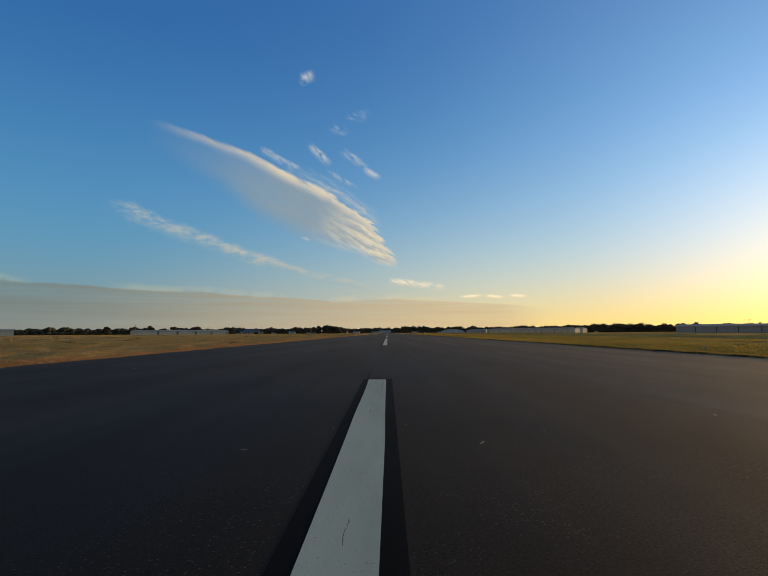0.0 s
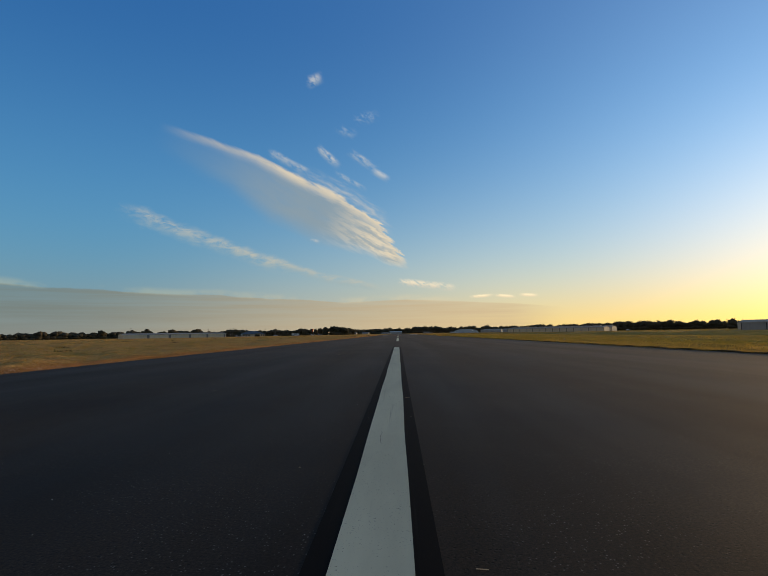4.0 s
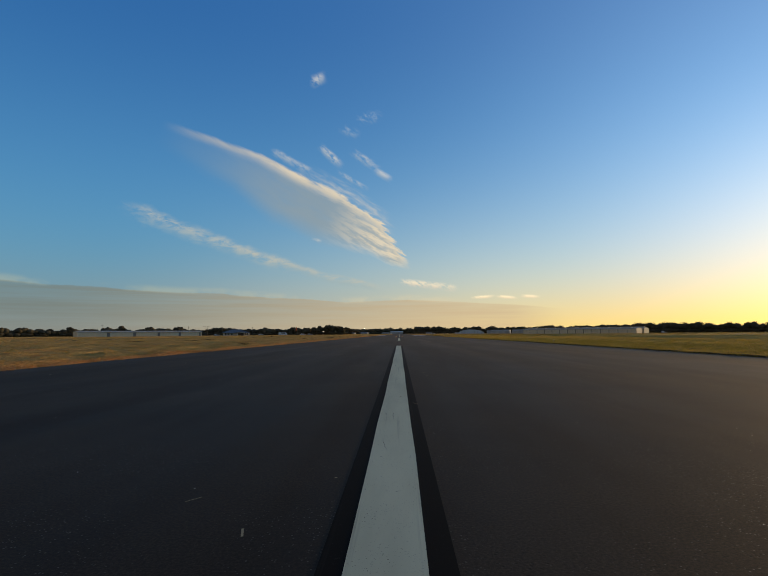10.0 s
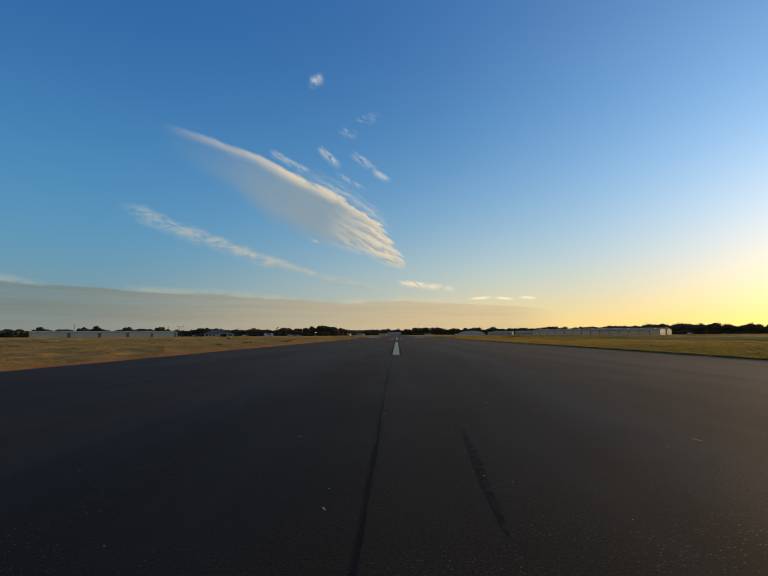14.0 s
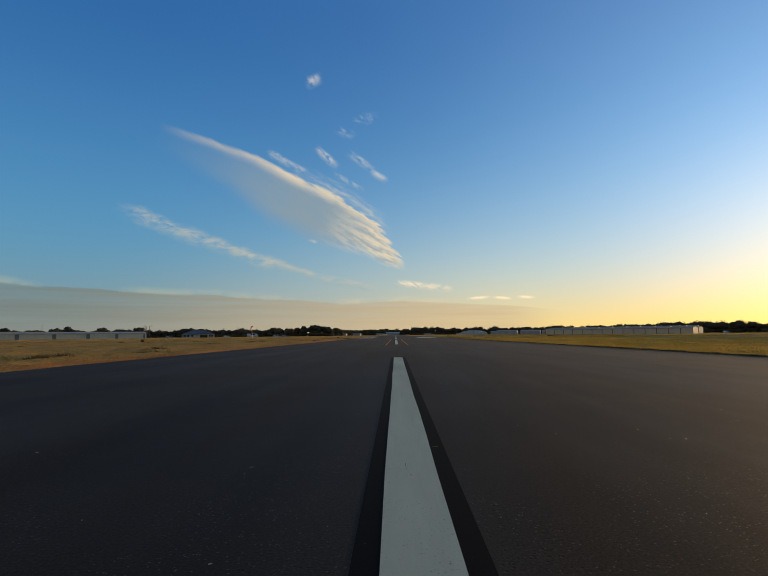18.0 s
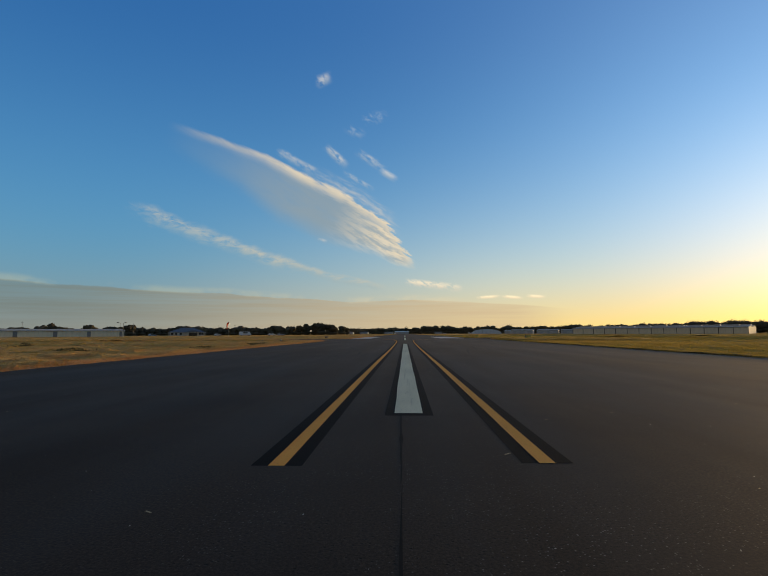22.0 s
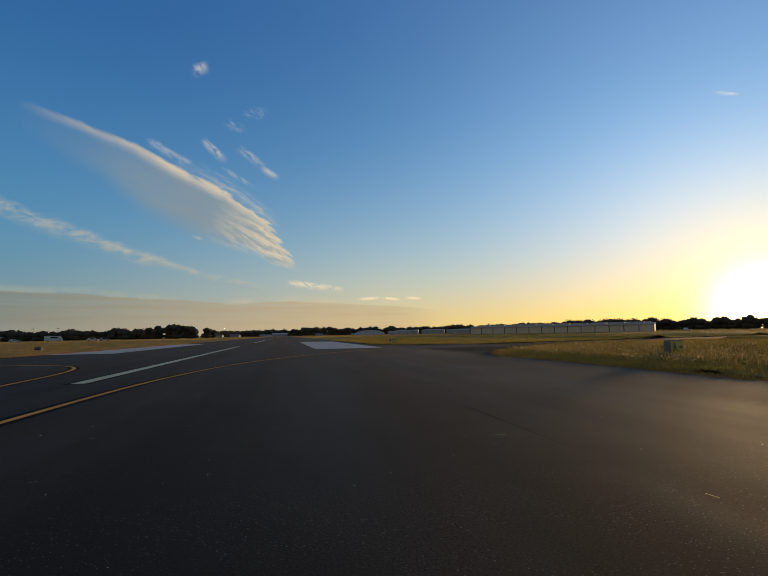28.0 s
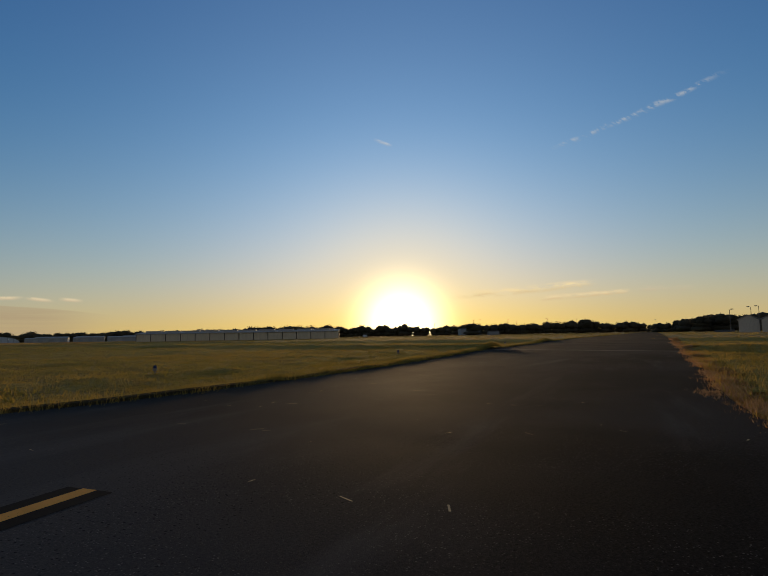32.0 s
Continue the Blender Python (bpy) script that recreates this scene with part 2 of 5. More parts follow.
wisp((62.8, 3.7), (72.0, 4.1), 0.36, 0.40, 0.95, 0.3, (0.95, 0.73, 0.42), (1.18, 0.95, 0.58), 0.30, 0.58)
wisp((72.5, 4.3), (77.5, 4.1), 0.38, 0.45, 0.5, 0.3, (0.8, 0.66, 0.45), (0.9, 0.76, 0.55), 0.34, 0.68)
# the grey bank low on the shaded side, with paler bands in it
top = profile(AZ, ((-75.0, 6.5), (-12.0, 3.98), (-6.0, 3.55), (1.0, 3.82), (5.0, 3.62), (10.0, 3.26), (13.4, 3.04), (17.3, 2.6), (21.0, 2.1)))
top = w.math("ADD", top, w.math("MULTIPLY", w.math("SUBTRACT", w.noise(FLAT, 0.12, 4.0, 0.6, (1.0, 0.2, 1.0)), 0.5), w.ramp(AZ, -16.0, -6.0, 0.9, 0.25)))
bank = w.math("MULTIPLY", w.ramp(w.math("SUBTRACT", EL, top), -0.11, 0.04, 1.0, 0.0), w.ramp(AZ, 11.0, 19.0, 1.0, 0.0))
bands = w.noise(FLAT, 0.9, 4.0, 0.6, (0.05, 1.4, 1.0))
bank_tone = w.mix(w.ramp(AZ, -40.0, 16.0), (0.152, 0.205, 0.205), (0.58, 0.46, 0.30))
bank_tone = w.mix(w.math("MULTIPLY", fall(UP, 2.2), 0.8), bank_tone, w.mix(w.ramp(AZ, -40.0, 12.0), (0.255, 0.255, 0.228), (0.70, 0.53, 0.31)))
col = w.mix(w.math("MULTIPLY", bank, w.ramp(bands, 0.3, 0.7, 0.50, 0.95)), col, bank_tone)
edge = w.math("SUBTRACT", EL, top)
lit = w.math("MULTIPLY", w.math("MULTIPLY", w.ramp(edge, -0.25, 0.0), w.ramp(edge, 0.1, 0.75, 1.0, 0.0)), w.ramp(w.noise(FLAT, 0.25, 4.0, 0.6, (0.5, 1.2, 1.0)), 0.42, 0.62))
lit = w.math("MULTIPLY", lit, w.ramp(AZ, -2.0, 14.0, 1.0, 0.0))
col = w.mix(w.math("MULTIPLY", lit, 0.6), col, w.mix(w.ramp(AZ, -30.0, 8.0), (0.34, 0.42, 0.38), (0.72, 0.62, 0.42)))
bg = w.add("ShaderNodeBackground", {"Color": col, "Strength": 1.0})
w.add("ShaderNodeOutputWorld", {"Surface": bg.outputs[0]})

sun = new("sun", bpy.data.lights.new("sun", "SUN"))
sun.data.energy, sun.data.angle, sun.data.color = 3.6, radians(4.0), (1.0, 0.66, 0.32)
sun.matrix_world = look(SUN_DIR * 100, (0, 0, 0))

# ============ materials ============
def material(name):
    m = bpy.data.materials.new(name)
    m.use_nodes = True
    n = Nodes(m.node_tree)
    pos = n.add("ShaderNodeNewGeometry").outputs["Position"]
    return m, n, pos


def finish(n, base, rough=0.8, metal=0.0, spec=0.3, bump=None, strength=0.3, reach=0.01, through_light=0.0):
    b = n.add("ShaderNodeBsdfPrincipled", {"Base Color": base if not isinstance(base, tuple) else (*base, 1),
                                           "Roughness": rough, "Metallic": metal, "Specular IOR Level": spec})
    if bump is not None:
        bp = n.add("ShaderNodeBump", {"Height": bump, "Strength": strength, "Distance": reach})
        n.put(b.inputs["Normal"], bp.outputs[0])
    out = b.outputs[0]
    if through_light:
        tr = n.add("ShaderNodeBsdfTranslucent", {"Color": base if not isinstance(base, tuple) else (*base, 1)})
        mx = n.add("ShaderNodeMixShader", {0: through_light, 1: out, 2: tr.outputs[0]})
        out = mx.outputs[0]
    n.add("ShaderNodeOutputMaterial", {"Surface": out})


def asphalt(name, dark, light, stones, lanes, grit, gloss, old=False):
    """Asphalt: long paving lanes, blotches, pale chips of stone and a gritty relief."""
    m, n, p = material(name)
    lane = n.noise(p, 1.0, 3.0, 0.5, lanes)
    blot = n.noise(p, 0.35, 5.0, 0.6)
    fine = n.noise(p, 70.0, 3.0, 0.75)
    tone = n.math("ADD", n.math("MULTIPLY", lane, 0.55), n.math("MULTIPLY", blot, 0.45))
    base = n.mix(n.ramp(tone, 0.40, 0.60), dark, light)
    xyz = n.add("ShaderNodeSeparateXYZ", {"Vector": p}).outputs
    if not old:           # tyres have darkened the lanes on both sides of the centreline, and their seams show
        drift = n.math("MULTIPLY", n.math("SUBTRACT", n.noise(p, 1.0, 3.0, 0.6, (0.0, 0.11, 0.0)), 0.5), 0.7)
        off = n.math("ABSOLUTE", n.math("ADD", n.math("SUBTRACT", xyz[0], 0.12), drift))
        base = n.mix(n.ramp(off, 1.9, 2.7, 0.34, 0.0), base, n.mix(1.0, base, (0.62, 0.63, 0.66), "MULTIPLY"))
        seam = n.ramp(n.math("ABSOLUTE", n.math("SUBTRACT", off, 2.35)), 0.03, 0.30, 1.0, 0.0)
        seam = n.math("MULTIPLY", seam, n.ramp(n.noise(p, 1.0, 4.0, 0.6, (0.4, 0.05, 1.0)), 0.42, 0.6))
        base = n.mix(n.math("MULTIPLY", seam, 0.5), base, n.mix(1.0, base, (0.55, 0.56, 0.58), "MULTIPLY"))
    base = n.mix(n.ramp(fine, 0.35, 0.75), n.mix(1.0, base, (0.50, 0.50, 0.50), "MULTIPLY"), n.mix(1.0, base, (1.46, 1.44, 1.40), "MULTIPLY"))
    chip = n.add("ShaderNodeTexVoronoi", {"Vector": p, "Scale": 84.0}, feature="F1")
    few = n.math("GREATER_THAN", n.add("ShaderNodeSeparateColor", {"Color": chip.outputs["Color"]}).outputs[0], 1.0 - stones)
    spot = n.math("MULTIPLY", n.ramp(chip.outputs["Distance"], 0.18, 0.42, 1.0, 0.0), few)
    if old:               # pale dust dragged along the taxiway's run
        q = n.add("ShaderNodeVectorRotate", {"Vector": p, "Angle": radians(-17)}, rotation_type="Z_AXIS").outputs[0]
        dust = n.ramp(n.noise(q, 1.0, 5.0, 0.6, (0.16, 1.1, 1.0), 0.3), 0.55, 0.72)
        base = n.mix(n.math("MULTIPLY", dust, 0.6), base, (0.085, 0.078, 0.070))
        # the bleached mouth of the taxiway beside the runway's newer asphalt
        ragged = n.math("MULTIPLY", n.math("SUBTRACT", n.noise(p, 0.8, 5.0, 0.6), 0.5), 2.4)
        s = n.math("SUBTRACT", n.math("SUBTRACT", xyz[1], 285.8), n.math("MULTIPLY", n.math("SUBTRACT", xyz[0], 12.0), 0.40))
        worn = n.ramp(n.math("ADD", s, ragged), -0.8, 1.2)
        worn = n.math("MAXIMUM", worn, n.ramp(n.math("ADD", xyz[0], n.math("MULTIPLY", ragged, 0.5)), 12.4, 14.2, 0.25, 0.0))
        worn = n.math("MULTIPLY", worn, n.math("GREATER_THAN", xyz[0], 11.0))
        base = n.mix(n.math("MULTIPLY", worn, n.ramp(xyz[0], 14.0, 21.5, 0.80, 0.08)), base, n.mix(fine, (0.095, 0.093, 0.092), (0.175, 0.172, 0.170)))
    patchy = n.ramp(n.noise(p, 0.9, 2.0), 0.38, 0.62)
    base = n.mix(n.math("MULTIPLY", n.math("MULTIPLY", spot, patchy), 0.5), base, (0.22, 0.205, 0.19))
    hole = n.add("ShaderNodeTexVoronoi", {"Vector": n.vmath("ADD", p, (3.1, 7.7, 0.0)), "Scale": 44.0}, feature="F1")
    some = n.math("GREATER_THAN", n.add("ShaderNodeSeparateColor", {"Color": hole.outputs["Color"]}).outputs[1], 0.62)
    pit = n.math("MULTIPLY", n.math("MULTIPLY", n.ramp(hole.outputs["Distance"], 0.16, 0.36, 1.0, 0.0), some), n.ramp(n.noise(p, 0.7, 3.0, 0.6), 0.36, 0.60))
    base = n.mix(n.math("MULTIPLY", pit, 0.7), base, (0.004, 0.004, 0.004))
    h = n.math("ADD", n.math("MULTIPLY", n.noise(p, 150.0, 2.0), 0.6), n.math("MULTIPLY", n.noise(p, 380.0, 2.0), 0.4))
    h = n.math("SUBTRACT", n.math("ADD", h, n.math("MULTIPLY", spot, 0.5)), n.math("MULTIPLY", pit, 0.9))
    rub = n.ramp(n.noise(p, 1.0, 4.0, 0.6, (0.6, 0.05, 1.0)), 0.3, 0.7, 0.90 if old else 0.76, 0.99 if old else 0.91)
    finish(n, base, rub, 0.0, gloss, h, grit, 0.0025)
    return m


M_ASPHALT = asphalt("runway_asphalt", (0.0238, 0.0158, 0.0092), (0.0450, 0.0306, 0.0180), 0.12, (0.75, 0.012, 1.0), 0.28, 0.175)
M_OLD = asphalt("old_asphalt", (0.0195, 0.0172, 0.0150), (0.050, 0.0445, 0.0390), 0.20, (0.16, 0.30, 1.0), 0.6, 0.016, True)
M_PATCH = asphalt("worn_pale_asphalt", (0.085, 0.080, 0.074), (0.150, 0.142, 0.132), 0.25, (0.4, 0.4, 1.0), 0.6, 0.03, True)


def paint(name, tone, worn, amount):
    """Road paint, pitted and rubbed through to the asphalt."""
    m, n, p = material(name)
    grime = n.noise(p, 0.8, 5.0, 0.65, (2.2, 0.35, 1.0))
    base = n.mix(n.ramp(grime, 0.3, 0.75), tone, tuple(c * 0.80 for c in tone))
    streak = n.noise(p, 1.0, 4.0, 0.6, (16.0, 0.22, 1.0))
    base = n.mix(n.math("MULTIPLY", n.ramp(streak, 0.60, 0.74), 0.35), base, worn)
    gate = n.ramp(n.noise(p, 2.6, 5.0, 0.75), 0.40, 0.56)
    pit = n.math("MULTIPLY", n.ramp(n.noise(p, 85.0, 4.0, 0.75), 0.615, 0.665), gate)
    base = n.mix(n.math("MULTIPLY", pit, amount), base, worn)
    chips = n.ramp(n.noise(p, 15.0, 6.0, 0.8), 0.645, 0.69)
    base = n.mix(n.math("MULTIPLY", chips, amount), base, worn)
    finish(n, base, 0.9, 0.0, 0.05, n.noise(p, 320.0, 2.0), 0.2, 0.0015)
    return m


M_WHITE = paint("white_marking_paint", (0.70, 0.70, 0.50), (0.07, 0.068, 0.064), 0.9)
M_AIM = paint("weathered_white_paint", (0.62, 0.60, 0.56), (0.10, 0.098, 0.092), 0.6)
M_YELLOW = paint("yellow_marking_paint", (0.90, 0.42, 0.095), (0.06, 0.05, 0.035), 0.8)
M_BLACK = paint("black_border_paint", (0.0095, 0.0090, 0.0088), (0.028, 0.026, 0.024), 0.7)
M_TAR, n, p = material("tar")
finish(n, n.mix(n.noise(p, 6.0), (0.013, 0.012, 0.011), (0.028, 0.025, 0.022)), 0.9, 0.0, 0.05)
M_RUBBER, n, p = material("rubber_skid")
finish(n, n.mix(n.ramp(n.noise(p, 14.0, 4.0), 0.35, 0.65), (0.010, 0.0095, 0.009), (0.028, 0.026, 0.024)), 0.85, 0.0, 0.08)


def meadow(name, ripe, mid, green, patch=0.05, shift=(0, 0, 0), lean=0.45, lush=0.0):
    """Blades of grass: straw and green in patches, each blade a little apart."""
    m, n, p = material(name)
    own = n.add("ShaderNodeNewGeometry").outputs["Random Per Island"]
    q = n.vmath("ADD", p, shift)
    big = n.noise(q, patch, 4.0, 0.6, (1.0, 0.55, 1.0))
    small = n.noise(q, 0.55, 4.0, 0.65)
    f = n.math("ADD", n.math("MULTIPLY", big, 0.62), n.math("MULTIPLY", small, 0.38))
    f = n.math("ADD", f, n.math("MULTIPLY", n.math("SUBTRACT", own, 0.5), 0.14))
    f = n.math("SUBTRACT", f, lush)
    base = n.mix(n.ramp(f, 0.36, 0.52), green, mid)
    base = n.mix(n.ramp(f, 0.48, 0.64), base, ripe)
    base = n.mix(n.math("MULTIPLY", own, 0.22), base, n.mix(1.0, base, (0.55, 0.5, 0.42), "MULTIPLY"))
    finish(n, base, 0.75, 0.0, 0.2, through_light=lean)
    return m


M_BLADE_L = meadow("mown_grass_blades", (0.60, 0.34, 0.105), (0.47, 0.26, 0.07), (0.22, 0.19, 0.045), lean=0.6)
M_BLADE_M = meadow("olive_grass_blades", (0.56, 0.34, 0.105), (0.44, 0.28, 0.075), (0.34, 0.26, 0.065), 0.035, (9, 60, 0), 0.52, 0.0)
M_BLADE_F = meadow("tan_grass_blades", (0.60, 0.40, 0.17), (0.48, 0.32, 0.12), (0.27, 0.23, 0.07), 0.02, (90, 20, 0))
M_BLADE_R = meadow("green_grass_blades", (0.48, 0.305, 0.080), (0.37, 0.255, 0.058), (0.21, 0.180, 0.038), 0.045, (40, 7, 0), 0.58, 0.05)
M_DEAD = meadow("dead_edge_grass", (0.58, 0.31, 0.13), (0.47, 0.23, 0.085), (0.28, 0.15, 0.05), 0.3)
M_CUT = meadow("dry_grass_cuttings", (0.60, 0.39, 0.22), (0.48, 0.30, 0.16), (0.32, 0.20, 0.10), 0.3)
M_GOLD = meadow("golden_grass_blades", (0.58, 0.39, 0.105), (0.46, 0.32, 0.08), (0.25, 0.225, 0.045), 0.03, (40, 7, 0), 0.42)
M_TALL = meadow("tall_seeding_grass", (0.50, 0.34, 0.11), (0.32, 0.23, 0.06), (0.15, 0.14, 0.03), 0.22, (5, 3, 0), 0.32)
M_WEED = meadow("withered_weeds", (0.16, 0.10, 0.045), (0.10, 0.075, 0.03), (0.07, 0.075, 0.025), 0.3, (1, 4, 0), 0.3)
# root soil, coloured dark to carry the shadow line along the grass edge
M_LIP, n, p = material("shade_dark_root_soil")
finish(n, n.mix(n.noise(p, 9.0, 5.0, 0.7), (0.035, 0.027, 0.015), (0.085, 0.062, 0.030)), 0.95, 0.0, 0.05, n.noise(p, 40.0, 4.0), 0.8, 0.02)
M_SEED = meadow("pale_seed_heads", (0.78, 0.60, 0.34), (0.66, 0.48, 0.24), (0.45, 0.32, 0.13), 0.3, (2, 8, 0), 0.5)
M_SOIL, n, p = material("meadow_soil")
f = n.noise(p, 0.06, 6.0, 0.62, (1.0, 0.6, 1.0))
g = n.noise(p, 1.6, 5.0, 0.7)
base = n.mix(n.ramp(f, 0.38, 0.6), (0.32, 0.235, 0.060), (0.42, 0.27, 0.085))
base = n.mix(n.ramp(g, 0.3, 0.7), n.mix(1.0, base, (0.6, 0.6, 0.6), "MULTIPLY"), base)
finish(n, base, 0.95, 0.0, 0.1, n.noise(p, 3.0, 6.0, 0.75), 0.6, 0.12)


def turf(name, straw, rust, green, bare, edge):
    """Matted mown grass: straw, rust and green in long patches, bare and rusty within a step of the pavement's edge at x = edge."""
    m, n, p = material(name)
    big = n.noise(p, 0.11, 5.0, 0.6, (1.0, 0.35, 1.0))
    mid = n.noise(p, 0.8, 5.0, 0.65, (1.0, 0.6, 1.0))
    fine = n.noise(p, 9.0, 5.0, 0.75)
    f = n.math("ADD", n.math("MULTIPLY", big, 0.6), n.math("MULTIPLY", mid, 0.4))
    base = n.mix(n.ramp(f, 0.40, 0.52), green, straw)
    base = n.mix(n.math("MULTIPLY", n.ramp(n.noise(p, 0.5, 5.0, 0.65, (1.0, 0.4, 1.0)), 0.5, 0.66), 0.8), base, rust)
    x = n.add("ShaderNodeSeparateXYZ", {"Vector": p}).outputs[0]
    near = n.math("ADD", n.math("ABSOLUTE", n.math("SUBTRACT", x, edge)), n.math("MULTIPLY", n.math("SUBTRACT", mid, 0.5), 2.6))
    base = n.mix(n.ramp(near, 0.5, 2.0, 0.8, 0.0), base, rust)
    base = n.mix(n.math("MULTIPLY", n.ramp(near, 0.0, 0.8, 0.8, 0.0), n.ramp(fine, 0.42, 0.6)), base, bare)
    base = n.mix(n.ramp(fine, 0.3, 0.7), n.mix(1.0, base, (0.55, 0.54, 0.52), "MULTIPLY"), n.mix(1.0, base, (1.15, 1.15, 1.15), "MULTIPLY"))
    finish(n, base, 0.95, 0.0, 0.05, n.noise(p, 24.0, 5.0, 0.8), 0.9, 0.03)
    return m


M_TURF_L = turf("matted_straw_turf", (0.62, 0.375, 0.12), (0.54, 0.25, 0.075), (0.40, 0.29, 0.080), (0.62, 0.45, 0.30), -9.4)
M_TURF_R = turf("matted_golden_turf", (0.48, 0.325, 0.080), (0.36, 0.24, 0.065), (0.31, 0.25, 0.052), (0.36, 0.24, 0.10), 11.5)


def leaves(name, a, b):
    m, n, p = material(name)
    own = n.add("ShaderNodeNewGeometry").outputs["Random Per Island"]
    base = n.mix(own, a, b)
    base = n.mix(n.ramp(n.noise(p, 0.09, 3.0), 0.35, 0.65), n.mix(1.0, base, (0.7, 0.72, 0.75), "MULTIPLY"), base)
    finish(n, base, 0.8, 0.0, 0.1, through_light=0.45)
    return m


# paler and browner than foliage: distance haze is put into the leaf colour
M_LEAF = leaves("haze_paled_oak_leaves", (0.135, 0.114, 0.070), (0.205, 0.172, 0.108))
M_BARK, n, p = material("bark")
finish(n, n.mix(n.noise(p, 4.0, 5.0), (0.05, 0.038, 0.028), (0.11, 0.085, 0.062)), 0.9, 0.0, 0.1, n.noise(p, 12.0), 0.6, 0.03)


def sheet(name, tone, pitch=0.25, rough=0.55, metal=0.0, dirt=0.85, spec=0.4):
    """Ribbed painted sheet metal with streaks of dirt."""
    m, n, p = material(name)
    tc = n.add("ShaderNodeTexCoord").outputs["Object"]
    rib = n.add("ShaderNodeTexWave", {"Vector": tc, "Scale": 0.314 / pitch, "Distortion": 0.0}, wave_type="BANDS", bands_direction="X", wave_profile="SIN")
    grime = n.noise(tc, 0.5, 5.0, 0.65, (2.0, 2.0, 0.5))
    base = n.mix(n.ramp(grime, 0.3, 0.75), tone, tuple(c * dirt for c in tone))
    finish(n, base, rough, metal, spec, rib.outputs["Fac"], 0.5, 0.03)
    return m


M_BEIGE = sheet("beige_wall_sheet", (0.78, 0.65, 0.43), 0.3, 0.7, 0.0, 0.85, 0.15)
M_DOOR = sheet("beige_door_sheet", (0.76, 0.64, 0.43), 0.6, 0.7, 0.0, 0.85, 0.15)
M_GREYWALL = sheet("grey_wall_sheet", (0.40, 0.39, 0.36), 0.3)
M_WHITEROOF = sheet("pale_metal_roof", (0.50, 0.46, 0.40), 0.4, 0.75, 0.0, 0.8, 0.1)
M_BLUEROOF = sheet("blue_metal_roof", (0.145, 0.175, 0.215), 0.4, 0.6, 0.0, 0.8, 0.2)
M_HAZE = sheet("grey_blue_shed_sheet", (0.50, 0.48, 0.43), 0.6, 0.7, 0.0, 0.85, 0.15)
M_DOME = sheet("pale_blue_cover", (0.56, 0.60, 0.60), 3.0, 0.6, 0.0, 0.9)


def stained(name, tone, rough=0.6, metal=0.0, spec=0.4, scale=3.0, var=0.75):
    m, n, p = material(name)
    tc = n.add("ShaderNodeTexCoord").outputs["Object"]
    finish(n, n.mix(n.ramp(n.noise(tc, scale, 5.0, 0.65), 0.3, 0.75), tone, tuple(c * var for c in tone)), rough, metal, spec,
           n.noise(tc, scale * 12, 3.0), 0.15, 0.004)
    return m


M_DARK = stained("dark_gap", (0.018, 0.018, 0.02), 0.9)
M_TRIM = stained("grey_trim", (0.21, 0.195, 0.175))
M_STUCCO = stained("cream_stucco", (0.72, 0.62, 0.47), 0.9)
M_WINDOW = stained("dark_window_glass", (0.012, 0.015, 0.02), 0.08, 0.0, 0.6)
M_POLE = stained("weathered_pole", (0.12, 0.11, 0.10), 0.8)
M_STEEL = stained("galvanised_steel", (0.38, 0.38, 0.37), 0.45, 0.7)
M_SIGNY = stained("sign_yellow", (0.62, 0.42, 0.03), 0.45)
M_SIGNK = stained("sign_black", (0.012, 0.012, 0.012), 0.45)
M_SIGNF = stained("sign_aluminium", (0.20, 0.19, 0.165), 0.6, 0.0, 0.2)
M_MARKER = stained("dull_teal_paint", (0.12, 0.20, 0.19), 0.6)
M_ORANGE = stained("windsock_orange_cloth", (0.75, 0.085, 0.02), 0.85)
M_CARWHITE = stained("white_car_paint", (0.68, 0.68, 0.66), 0.25, 0.0, 0.5)
M_CARGREY = stained("silver_car_paint", (0.35, 0.36, 0.37), 0.3, 0.3, 0.5)
M_TYRE = stained("tyre_rubber", (0.015, 0.015, 0.015), 0.9)
M_BLUELENS = stained("blue_lens", (0.015, 0.025, 0.11), 0.15, 0.0, 0.3)
# clear lens, with the orange of the light behind it put into the colour
M_CLEARLENS = stained("clear_lens_backlit_orange", (0.34, 0.26, 0.16), 0.35, 0.0, 0.6)
M_STRAW = stained("dry_straw", (0.42, 0.32, 0.17), 0.8)
M_CHIP = stained("pale_stone_chips", (0.34, 0.31, 0.27), 0.5, 0.0, 0.4)
M_CONCRETE = stained("stained_concrete", (0.30, 0.28, 0.25), 0.9)
# glow for the beacon and for the added balls that imitate far glints
M_LAMP_GLINT = bpy.data.materials.new("lamp_and_glint")
M_LAMP_GLINT.use_nodes = True
n = Nodes(M_LAMP_GLINT.node_tree)
n.add("ShaderNodeOutputMaterial", {"Surface": n.add("ShaderNodeEmission", {"Color": (1.0, 0.93, 0.78, 1), "Strength": 14.0}).outputs[0]})

# ============ building helpers ============
rng = np.random.default_rng(7)


def part(name, bm, mat, parent=None, label=""):
    me = bpy.data.meshes.new(name)
    bm.normal_update()
    bm.to_mesh(me)
    bm.free()
    me.materials.append(mat)
    ob = new(name, me)
    if parent:
        ob.parent = parent
    if label:
        ob["label"] = label
    return ob


